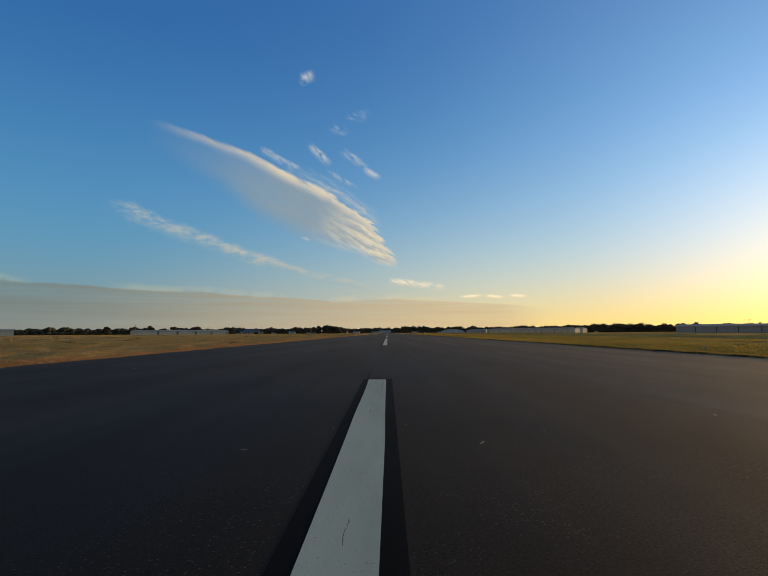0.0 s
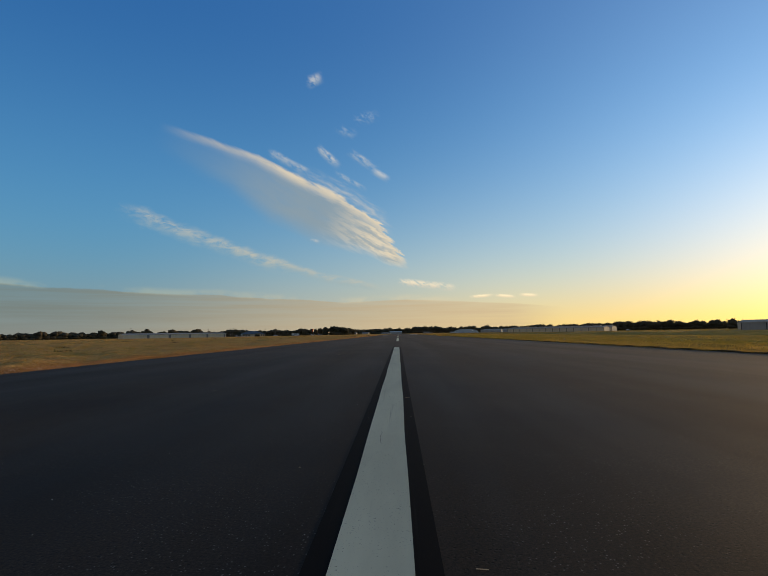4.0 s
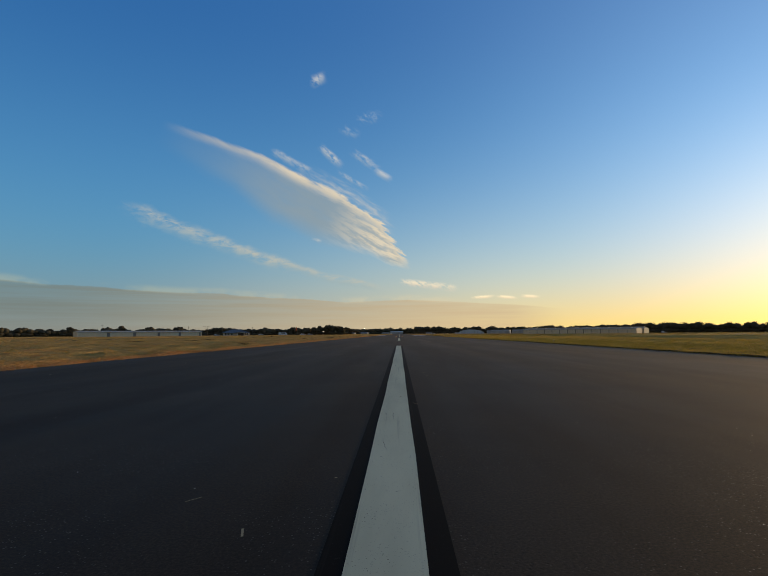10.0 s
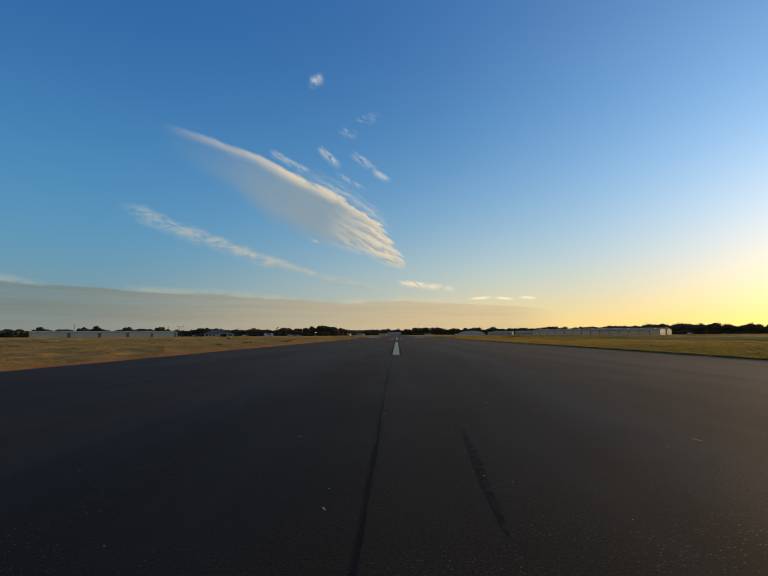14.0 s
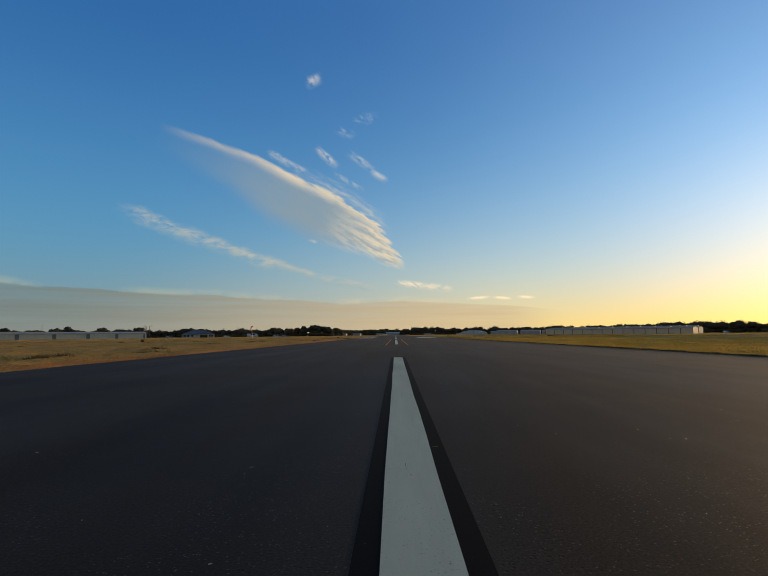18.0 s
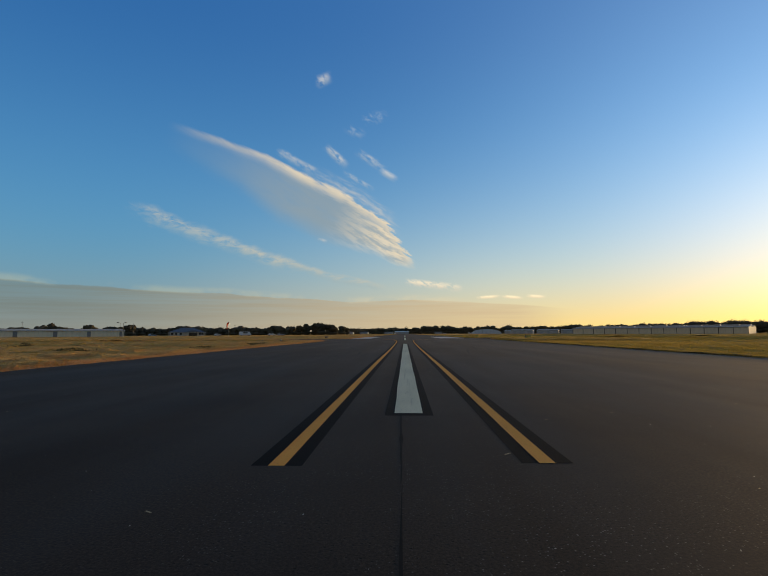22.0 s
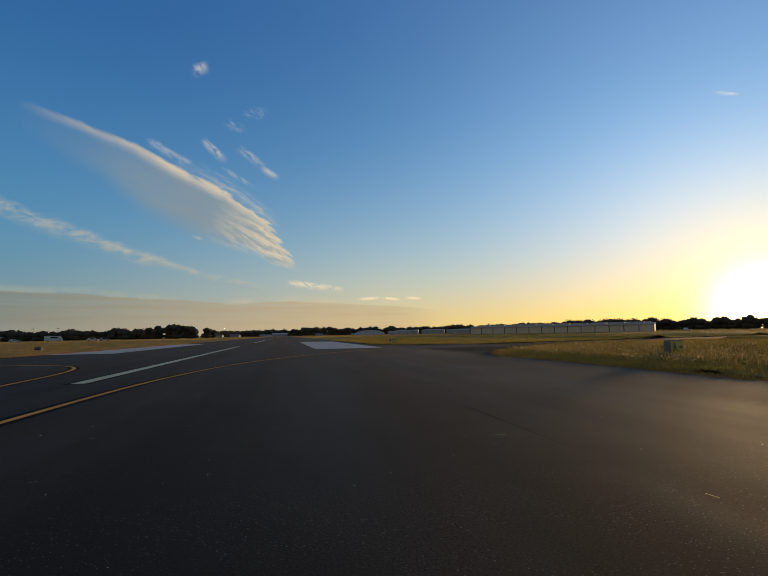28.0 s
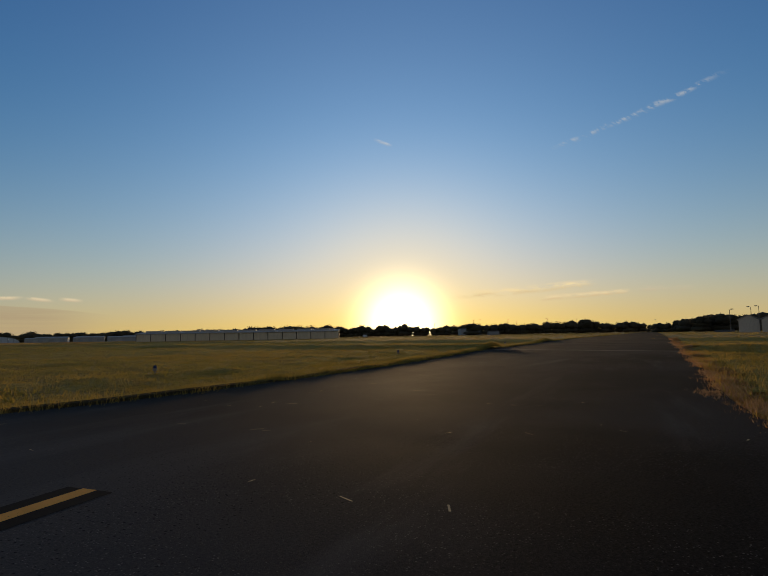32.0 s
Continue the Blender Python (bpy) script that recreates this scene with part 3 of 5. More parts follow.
def mass(name, verts, corners, mat, faces=3):
    """One mesh of very many loose faces, each with that many corners."""
    me = bpy.data.meshes.new(name)
    nf = len(corners) // faces
    me.vertices.add(len(verts))
    me.vertices.foreach_set("co", np.ascontiguousarray(verts, np.float32).ravel())
    me.loops.add(len(corners))
    me.loops.foreach_set("vertex_index", np.ascontiguousarray(corners, np.int32))
    me.polygons.add(nf)
    me.polygons.foreach_set("loop_start", np.arange(nf, dtype=np.int32) * faces)
    me.update(calc_edges=True)
    me.materials.append(mat)
    return new(name, me)


def strip(bm, pts, width, z):
    """A flat ribbon along pts; width may change from point to point."""
    n = len(pts)
    vs = []
    for i, q in enumerate(pts):
        a, b = Vector(pts[max(i - 1, 0)]), Vector(pts[min(i + 1, n - 1)])
        d = (b - a).normalized()
        wd = width[i] if isinstance(width, (list, tuple)) else width
        s = Vector((d.y, -d.x)) * wd / 2
        vs.append((bm.verts.new((q[0] - s.x, q[1] - s.y, z)), bm.verts.new((q[0] + s.x, q[1] + s.y, z))))
    for (a, b), (c, d) in zip(vs, vs[1:]):
        bm.faces.new((a, b, d, c))


def smooth_line(pts, step=0.6):
    """A smooth curve through pts."""
    out = []
    P = [Vector(q) for q in pts]
    for i in range(len(P) - 1):
        p0, p1, p2, p3 = P[max(i - 1, 0)], P[i], P[i + 1], P[min(i + 2, len(P) - 1)]
        m1 = (p2 - p0) / max((p2 - p0).length, 1e-6) * (p2 - p1).length
        m2 = (p3 - p1) / max((p3 - p1).length, 1e-6) * (p2 - p1).length
        k = max(1, int((p2 - p1).length / step)) if (p2 - p1).length < 30 else 4
        for j in range(k):
            t = j / k
            out.append((2 * t**3 - 3 * t**2 + 1) * p1 + (t**3 - 2 * t**2 + t) * m1 + (-2 * t**3 + 3 * t**2) * p2 + (t**3 - t**2) * m2)
    out.append(P[-1])
    return [tuple(q) for q in out]


def box(bm, x0, x1, y0, y1, z0, z1, taper=0.0):
    t = taper
    v = [bm.verts.new((x + (t if x == x0 else -t) * (z == z1), y + (t if y == y0 else -t) * (z == z1), z)) for z in (z0, z1) for y in (y0, y1) for x in (x0, x1)]
    for f in ((0, 2, 3, 1), (4, 5, 7, 6), (0, 1, 5, 4), (2, 6, 7, 3), (0, 4, 6, 2), (1, 3, 7, 5)):
        bm.faces.new([v[i] for i in f])


def rod(bm, a, b, r0, r1, sides=8):
    """A tapered round bar from a to b."""
    a, b = Vector(a), Vector(b)
    z = (b - a).normalized()
    x = z.orthogonal().normalized()
    y = z.cross(x)
    rings = []
    for c, r in ((a, r0), (b, r1)):
        rings.append([bm.verts.new(c + (x * math.cos(k * math.tau / sides) + y * math.sin(k * math.tau / sides)) * r) for k in range(sides)])
    for k in range(sides):
        bm.faces.new((rings[0][k], rings[0][(k + 1) % sides], rings[1][(k + 1) % sides], rings[1][k]))
    bm.faces.new(rings[0][::-1])
    bm.faces.new(rings[1])


def prism(bm, prof, x0, x1):
    """A profile of (y, z) drawn out along x."""
    v0 = [bm.verts.new((x0, y, z)) for y, z in prof]
    v1 = [bm.verts.new((x1, y, z)) for y, z in prof]
    n = len(prof)
    for i in range(n):
        bm.faces.new((v0[i], v1[i], v1[(i + 1) % n], v0[(i + 1) % n]))
    bm.faces.new(v0)
    bm.faces.new(v1[::-1])


def slab(name, pts, top, bottom, mat):
    """A flat slab of pavement with that outline."""
    bm = bmesh.new()
    a = [bm.verts.new((x, y, top)) for x, y in pts]
    b = [bm.verts.new((x, y, bottom)) for x, y in pts]
    f = bm.faces.new(a)
    for i in range(len(pts)):
        j = (i + 1) % len(pts)
        bm.faces.new((a[i], b[i], b[j], a[j]))
    bm.normal_update()
    if f.normal.z < 0:
        bmesh.ops.reverse_faces(bm, faces=bm.faces[:])
    bmesh.ops.triangulate(bm, faces=[f])
    return part(name, bm, mat)


def inside(pts, xy):
    """Which of the points xy lie in the outline."""
    x, y = xy[:, 0], xy[:, 1]
    hit = np.zeros(len(xy), bool)
    n = len(pts)
    for i in range(n):
        (x0, y0), (x1, y1) = pts[i], pts[(i + 1) % n]
        if y0 == y1:
            continue
        hit ^= ((y0 > y) != (y1 > y)) & (x < (x1 - x0) * (y - y0) / (y1 - y0) + x0)
    return hit


# ============ ground, runway, taxiway ============
bm = bmesh.new()
edges_x = [-4500, -1500, -500, -150, -40, 40, 150, 500, 1500, 4500]
grid = [[bm.verts.new((x, y + 200, -0.04)) for x in edges_x] for y in edges_x]
for j in range(len(edges_x) - 1):
    for i in range(len(edges_x) - 1):
        bm.faces.new((grid[j][i], grid[j][i + 1], grid[j + 1][i + 1], grid[j + 1][i]))
tagged(part("ground", bm, M_SOIL), "dry grassy airfield ground running flat to the trees", "ground", kind="structure")

RUN_L, RUN_R, RUN_S, RUN_N = -9.4, 11.5, -260.0, 1000.0
TAXI_R = smooth_line([(11.5, 250), (11.7, 258), (11.9, 264), (12.1, 270), (12.25, 275.9), (13.4, 278.6), (15.7, 282.2), (19.4, 285.9),
                      (22.5, 288.2), (25, 289.2), (28.5, 290.1), (38.5, 292.9), (78.8, 304.2), (460, 414)], 1.0) + \
    smooth_line([(460, 425), (150, 335.5), (90, 318.5), (72, 313), (39.4, 301.8), (28.6, 297.6), (22.3, 295.5), (19, 295), (14.3, 296.4),
                 (12.8, 298.5), (11.9, 302), (11.6, 312), (11.5, 318)], 1.0)
TAXI_L = smooth_line([(-9.4, 300), (-9.6, 292), (-10.5, 286.5), (-12.5, 284), (-16, 281.8), (-21, 279.5), (-40, 274), (-260, 210)], 1.0) + \
    smooth_line([(-260, 199), (-40, 264), (-24, 267.3), (-16, 267.5), (-12.5, 266.6), (-10.6, 265.2), (-9.8, 263), (-9.5, 260), (-9.4, 254)], 1.0)
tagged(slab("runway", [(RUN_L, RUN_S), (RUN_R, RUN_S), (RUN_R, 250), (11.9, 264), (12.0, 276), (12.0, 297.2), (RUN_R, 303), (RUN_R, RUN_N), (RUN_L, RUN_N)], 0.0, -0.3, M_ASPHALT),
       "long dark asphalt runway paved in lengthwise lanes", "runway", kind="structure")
tagged(slab("taxiway", TAXI_R, -0.001, -0.3, M_OLD), "old patched asphalt taxiway leading off to the trees", "taxiway", kind="structure")
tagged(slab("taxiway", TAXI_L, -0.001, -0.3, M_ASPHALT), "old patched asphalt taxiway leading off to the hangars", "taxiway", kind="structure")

# a pale strip laid across the taxiway
tagged(slab("pavement", [(39.6, 293.4), (40.3, 293.6), (41.0, 301.9), (40.3, 301.7)], -0.0005, -0.05, M_PATCH), "pale strip laid across the old asphalt", "pavement", kind="structure")

# lengthwise paving joints, sealed with tar
for x, y0, y1, wd in ((0.0, -30, 270, 0.020), (6.25, -30, 330, 0.017), (-4.7, -30, 300, 0.007)):
    bm = bmesh.new()
    y, wave = y0, 0.0
    while y < y1:
        k = int(rng.uniform(6, 26))
        ys = y + np.arange(k + 1) * 0.3
        xs = x + wave + np.cumsum(rng.normal(0, 0.0035, k + 1))
        side = np.interp(ys, (12, 71, 129, 204, 270), (-0.15, -0.22, -0.10, -0.06, 0.0)) if x == 0.0 else 0.0 * ys
        strip(bm, list(zip((xs + side).tolist(), ys.tolist())), [float(wd * rng.uniform(0.5, 1.5) * (0.2 + math.sin(math.pi * (j + 0.3) / (k + 0.6)))) for j in range(k + 1)], 0.0008)
        wave = float(np.clip(xs[-1] - x, -0.03, 0.03))
        y = ys[-1] + (0.05 if x == 0.0 else rng.uniform(0.3, 3.5))
    tagged(part("paving_joint", bm, M_TAR), "tar-sealed lengthwise joint in the asphalt", "joint", "paving joints", "structure")

# rubber left by tyres
for x, y, l, a, wd in ((-1.9, 222.5, 3.4, 4, 0.07), (-2.9, 230.5, 4.0, 9, 0.10), (2.6, 223, 5.5, -6, 0.08), (3.6, 227.5, 7.0, -5, 0.06), (4.2, 226.8, 7.5, -5, 0.05),
                       (0.5, 127.0, 2.4, -3, 0.05), (0.55, 158.8, 2.8, 2, 0.05), (-0.6, 157.6, 2.2, 1, 0.06), (-1.7, 220.6, 3.2, -2, 0.05), (1.7, 61, 6.0, -4, 0.05),
                       (0.1, 247.6, 1.2, 3, 0.05)):
    bm = bmesh.new()
    d = Vector((math.sin(radians(-a)), math.cos(radians(-a))))
    k = 8
    strip(bm, [(x + d.x * l * i / k + 0.004 * math.sin(i * 1.7), y + d.y * l * i / k) for i in range(k + 1)], [wd * (0.15 + math.sin(math.pi * (i + 0.4) / (k + 0.8))) for i in range(k + 1)], 0.0006)
    tagged(part("skid_mark", bm, M_RUBBER), "faint black tyre rubber streak on the asphalt", "skid mark", "skid marks", "structure")

# ---- painted markings ----
PERIOD, STRIPE = 60.96, 36.576
for k in range(-1, 16):
    thing = tagged(new("centreline_stripe"), "worn white centreline stripe with a black border", "marking", "centreline stripes", "structure")
    y1 = PERIOD * k
    bm = bmesh.new()
    strip(bm, [(0.005, y1 - STRIPE - 0.16), (0, y1 - 18), (0.005, y1 + 0.16)], 0.50, 0.0011)
    part("border", bm, M_BLACK, thing, "matt black painted border")
    bm = bmesh.new()
    ys = np.linspace(y1 - STRIPE, y1, 30)
    strip(bm, [(float(0.003 * math.sin(j * 2.1)), float(y)) for j, y in enumerate(ys)], [0.302 + 0.006 * math.sin(j * 1.3 + k) for j in range(30)], 0.0022)
    part("stripe", bm, M_WHITE, thing)
    # a jagged crack over the joint beneath, coming and going
    y = y1 - STRIPE + rng.uniform(0, 2)
    while y < y1 - 1.5:
        run = rng.uniform(0.12, 0.5)
        pts, x = [], rng.normal(-0.02, 0.02)
        for j in range(int(run / 0.02) + 2):
            x += rng.normal(0, 0.0035)
            pts.append((float(x), float(y + j * 0.02)))
        bm = bmesh.new()
        strip(bm, pts, [float(rng.uniform(0.0006, 0.0038)) for _ in pts], 0.0027)
        part("crack", bm, M_TAR, thing, "fine jagged crack in the paint")
        y += run + rng.uniform(0.8, 5.0)
for s in (-1, 1):
    thing = tagged(new("aiming_mark"), "broad weathered white aiming block on the runway", "marking", "aiming blocks", "structure")
    bm = bmesh.new()
    strip(bm, [(s * 8.2, 289.9), (s * 8.2, 327.2)], 4.62, 0.0011)
    part("border", bm, M_BLACK, thing)
    bm = bmesh.new()
    strip(bm, [(s * 8.2, 290.1), (s * 8.2, 300), (s * 8.2, 327)], 4.46, 0.0022)
    part("block", bm, M_AIM, thing)
LINES = (("yellow lead-off line curving away to the taxiway", [(0.88, 205.2), (0.87, 216), (0.83, 230), (0.84, 246), (0.92, 258), (1.08, 264), (1.45, 268.7), (2.5, 274), (4.0, 278), (6.3, 282.5), (8.4, 284.9), (11.8, 287.6), (15, 289.3), (18.9, 291.0)]),
         ("yellow lead-off line hooking away to the hangars", [(-0.86, 205.1), (-0.85, 216), (-0.80, 230), (-0.82, 246), (-0.93, 259), (-1.15, 265), (-1.45, 269), (-1.75, 272), (-2.3, 274.3), (-3.1, 275.8), (-4.5, 276.9), (-7, 277.6), (-10, 277.6), (-15, 276.4), (-30, 272)]),
         ("yellow lead-in line joining another on the taxiway", [(10.7, 291.0), (12.5, 290.45), (15.2, 290.2), (17.2, 290.6)]))
for text, pts in LINES:
    thing = tagged(new("lead_off_line"), text, "marking", "yellow taxi lines", "structure")
    fine = smooth_line(pts, 0.5)
    bm = bmesh.new()
    strip(bm, fine, 0.33, 0.0007 if pts[0][0] < 5 else 0.0009)
    part("border", bm, M_BLACK, thing, "matt black painted border")
    bm = bmesh.new()
    strip(bm, fine, 0.105, 0.0018)
    part("line", bm, M_YELLOW, thing)


# ============ grass ============
def lumps(x, y, size, seed):
    """Smooth random bumps of about that size, 0 to 1."""
    g = np.random.default_rng(seed).random((97, 97))
    u, v = x / size, y / size
    i, j = np.floor(u).astype(int), np.floor(v).astype(int)
    a, b = u - i, v - j
    a, b = a * a * (3 - 2 * a), b * b * (3 - 2 * b)
    i0, i1, j0, j1 = i % 97, (i + 1) % 97, j % 97, (j + 1) % 97
    return (g[i0, j0] * (1 - a) + g[i1, j0] * a) * (1 - b) + (g[i0, j1] * (1 - a) + g[i1, j1] * a) * b


def swell(x, y, edge):
    """The height of the mown ground beside the pavement's edge."""
    out = np.abs(x - edge)
    rise = np.clip(out / 1.2, 0, 1)
    h = 0.055 * lumps(x, y * 0.8, 0.36, 1) ** 2 + 0.07 * lumps(x, y * 0.7, 0.9, 2) ** 2 + 0.10 * (lumps(x, y * 0.5, 4.0, 3) - 0.5) * np.clip(out / 5, 0, 1)
    h = h * (0.35 + 0.65 * rise) * (1.0 if edge > 0 else 1.7)
    if edge > 0:          # low banks that run along the runway
        for at, high, wide in ((41.0, 0.20, 1.6), (61.0, 0.22, 2.4)):
            h = h + high * np.exp(-((out + edge - at - 1.5 * (lumps(x * 0, y, 30.0, 5) - 0.5)) / wide) ** 2) * (0.75 + 0.5 * lumps(x * 0, y, 9.0, 6))
    return h - 0.036


def tufts(name, centres, blades, height, wide, spread, mat, label, base=-0.045, seeds=0.0):
    """Many small tufts of grass, each of a few leaning blades."""
    n = len(centres) * blades
    c = np.repeat(centres, blades, 0)
    c = c + rng.normal(0, spread, (n, 2))
    a = rng.uniform(0, math.pi, n)
    h = rng.uniform(height[0], height[1], n) * np.repeat(rng.uniform(0.6, 1.25, len(centres)), blades)
    wd = wide * rng.uniform(0.6, 1.4, n) / 2
    lean = rng.normal(0, 0.38, (n, 2)) * h[:, None]
    v = np.zeros((n, 3, 3), np.float32)
    v[:, 0, 0], v[:, 0, 1] = c[:, 0] - np.cos(a) * wd, c[:, 1] - np.sin(a) * wd
    v[:, 1, 0], v[:, 1, 1] = c[:, 0] + np.cos(a) * wd, c[:, 1] + np.sin(a) * wd
    foot = np.full(n, base)
    for edge, far in ((-9.42, 40.0), (11.53, 54.0)):
        on = (c[:, 0] - edge) * edge > 0
        on &= np.abs(c[:, 0] - edge) < far
        foot[on] = np.maximum(base, swell(c[on, 0], c[on, 1], edge) - 0.012)
    v[:, :2, 2] = foot[:, None]
    v[:, 2, 0], v[:, 2, 1], v[:, 2, 2] = c[:, 0] + lean[:, 0], c[:, 1] + lean[:, 1], foot + h
    if seeds:
        k = rng.random(n) < seeds
        tip = v[k, 2].copy()
        s = rng.uniform(0.012, 0.022, (len(tip), 1)).astype(np.float32)
        aa = rng.uniform(0, math.pi, len(tip))
        side = np.stack([np.cos(aa), np.sin(aa), 0 * aa], 1).astype(np.float32) * s
        head = np.stack([tip - side, tip + side, tip + np.array([0, 0, 0.10], np.float32)], 1)
        v = np.concatenate([v, head])
    v = v.reshape(-1, 3)
    return tagged(mass(name, v, np.arange(len(v)), mat), label, "grass", kind="stuff")


def field(x0, x1, y0, y1, density, gather=0.0, keep_clear=0.05):
    n = int((x1 - x0) * (y1 - y0) * density)
    xy = np.stack([rng.uniform(x0, x1, n), rng.uniform(y0, y1, n)], 1)
    if gather:
        xy = np.concatenate([xy, xy[: n // 2] + rng.normal(0, gather, (n // 2, 2))])
    bad = (xy[:, 0] > RUN_L - keep_clear) & (xy[:, 0] < RUN_R + keep_clear) & (xy[:, 1] < RUN_N)
    return xy[~(bad | inside(TAXI_R, xy) | inside(TAXI_L, xy))]


def turf_sheet(edge, reach, y0, y1, mat, label):
    """An uneven mat of grass from the pavement's edge outwards, cut out where the taxiways run."""
    side = 1 if edge > 0 else -1
    steps = [0.02]
    while steps[-1] < reach:
        steps.append(steps[-1] + 0.17 + 0.016 * steps[-1])
    xs, ys = edge + side * np.array(steps), np.arange(y0, y1, 0.34)
    X, Y = np.meshgrid(xs, ys)
    X = X + rng.uniform(-0.04, 0.04, X.shape) * (np.arange(len(xs)) > 0)
    Y = Y + rng.uniform(-0.12, 0.12, Y.shape)
    v = np.stack([X, Y, swell(X, Y, edge)], 2).reshape(-1, 3)
    nx = len(xs)
    i = (np.arange(len(ys) - 1)[:, None] * nx + np.arange(nx - 1)[None]).reshape(-1)
    q = np.stack([i, i + 1, i + nx + 1, i + nx], 1)
    if side < 0:
        q = q[:, ::-1]
    mid = v[q].mean(1)[:, :2]
    off = np.zeros(len(q), bool)
    for dx, dy in ((0, 0), (0.3, 0.3), (-0.3, 0.3), (0.3, -0.3), (-0.3, -0.3)):
        off |= inside(TAXI_R, mid + (dx, dy)) | inside(TAXI_L, mid + (dx, dy))
    off |= (mid[:, 0] > 0) & (mid[:, 0] < 12.6) & (mid[:, 1] > 248) & (mid[:, 1] < 306)
    ob = mass("turf", v, q[~off].reshape(-1), mat, 4)
    return tagged(ob, label, "grass", kind="stuff")


turf_sheet(-9.42, 40.0, -12, 430, M_TURF_L, "uneven straw-brown and green turf beside the runway")
turf_sheet(11.53, 54.0, -12, 430, M_TURF_R, "uneven golden turf with low banks beside the runway")
tufts("mown_grass", field(-18, -9.4, -8, 350, 11, 0.1), 3, (0.018, 0.050), 0.048, 0.06, M_BLADE_L, "short mown grass, straw-brown and green, beside the runway")
tufts("mown_grass", field(11.5, 20, -8, 350, 31), 3, (0.04, 0.10), 0.044, 0.06, M_BLADE_R, "short mown grass, golden green, beside the runway")
tufts("mown_grass", field(-48, -18, -8, 430, 2.6), 4, (0.025, 0.065), 0.13, 0.14, M_BLADE_M, "mown meadow of straw-brown and green grass")
fine_field = field(20, 70, 258, 340, 8, 0.12)
tufts("mown_grass", fine_field, 4, (0.04, 0.12), 0.014, 0.07, M_BLADE_R, "short golden green grass beside the taxiway")
for x0, x1, y0, y1 in ((21, 46, 272, 300), (17, 42, 293, 314)):
    tufts("mown_grass", field(x0, x1, y0, y1, 48, 0.06), 4, (0.03, 0.09), 0.008, 0.05, M_BLADE_R, "thick short golden green grass at the taxiway")
wide_field = field(20, 62, -8, 450, 3.4)
wide_field = wide_field[(wide_field[:, 1] < 262) | (wide_field[:, 1] > 336)]
for bank in (40.0, 59.6):      # no tufts here: the darker turf stands in for the banks' shaded sides
    wide_field = wide_field[np.abs(wide_field[:, 0] - bank) > 0.9]
tufts("mown_grass", field(20, 37, -8, 262, 4.5), 4, (0.03, 0.07), 0.085, 0.12, M_BLADE_R, "mown strip of golden green grass along the runway")
tufts("mown_grass", wide_field, 4, (0.03, 0.07), 0.12, 0.16, M_BLADE_R, "mown meadow of golden green grass")
tufts("mown_grass", field(-330, -48, -8, 660, 0.08, 1.2), 5, (0.04, 0.10), 0.52, 0.55, M_BLADE_F, "wide straw-coloured meadow before the hangars")
tufts("mown_grass", field(62, 430, -8, 720, 0.06, 1.2), 5, (0.04, 0.10), 0.56, 0.55, M_GOLD, "wide golden meadow before the hangars")
tufts("mown_grass", field(-120, 140, 430, 1000, 0.12, 1.0), 4, (0.06, 0.17), 0.5, 0.5, M_BLADE_F, "far straw-coloured meadow along the runway")

# the dead, ragged strip right at the pavement's edge
ys = rng.uniform(-8, 350, 30000)
wob = 0.28 * np.sin(ys * 0.9) + 0.22 * np.sin(ys * 2.3 + 1.0) + 0.3 * np.sin(ys * 0.23)
lft = np.stack([RUN_L + 0.12 + 0.2 * wob - np.abs(rng.normal(0, 0.42, len(ys))), ys], 1)
keep = ~inside(TAXI_L, lft) & ((ys < 258) | (ys > 290))
tufts("edge_grass", lft[keep], 3, (0.03, 0.10), 0.02, 0.07, M_DEAD, "dead rusty-brown grass fraying over the runway edge", -0.03)
rgt = np.stack([RUN_R + 0.02 - 0.12 * wob + np.abs(rng.normal(0, 0.22, len(ys))), ys], 1)
keep = ~inside(TAXI_R, rgt) & ((ys < 275) | (ys > 300))
tufts("edge_grass", rgt[keep], 3, (0.06, 0.15), 0.016, 0.05, M_BLADE_R, "ragged golden grass fraying over the runway edge", -0.03)
SOUTH = TAXI_R.index((460.0, 414.0))


def rim_of(line, per_metre, mean, spread):
    """Points scattered along a pavement edge, mean metres outside it."""
    got = []
    for (xa, ya), (xb, yb) in zip(line, line[1:]):
        d = math.hypot(xb - xa, yb - ya)
        if d > 60 or abs(xa) < 9.5 or 0 < xa < 11.8:
            continue
        k = int(d * per_metre)
        t, off = rng.random(k), rng.normal(mean, spread, k)
        nx, ny = (yb - ya) / d, -(xb - xa) / d
        got.append(np.stack([xa + (xb - xa) * t + nx * off, ya + (yb - ya) * t + ny * off], 1))
    return np.concatenate(got)


near = [q for q in TAXI_R[: SOUTH + 1] if q[0] < 110]
tufts("edge_grass", rim_of(near, 200, 0.14, 0.11), 5, (0.015, 0.055), 0.009, 0.06, M_DEAD, "dry straw grass fraying over the taxiway edge", -0.03)
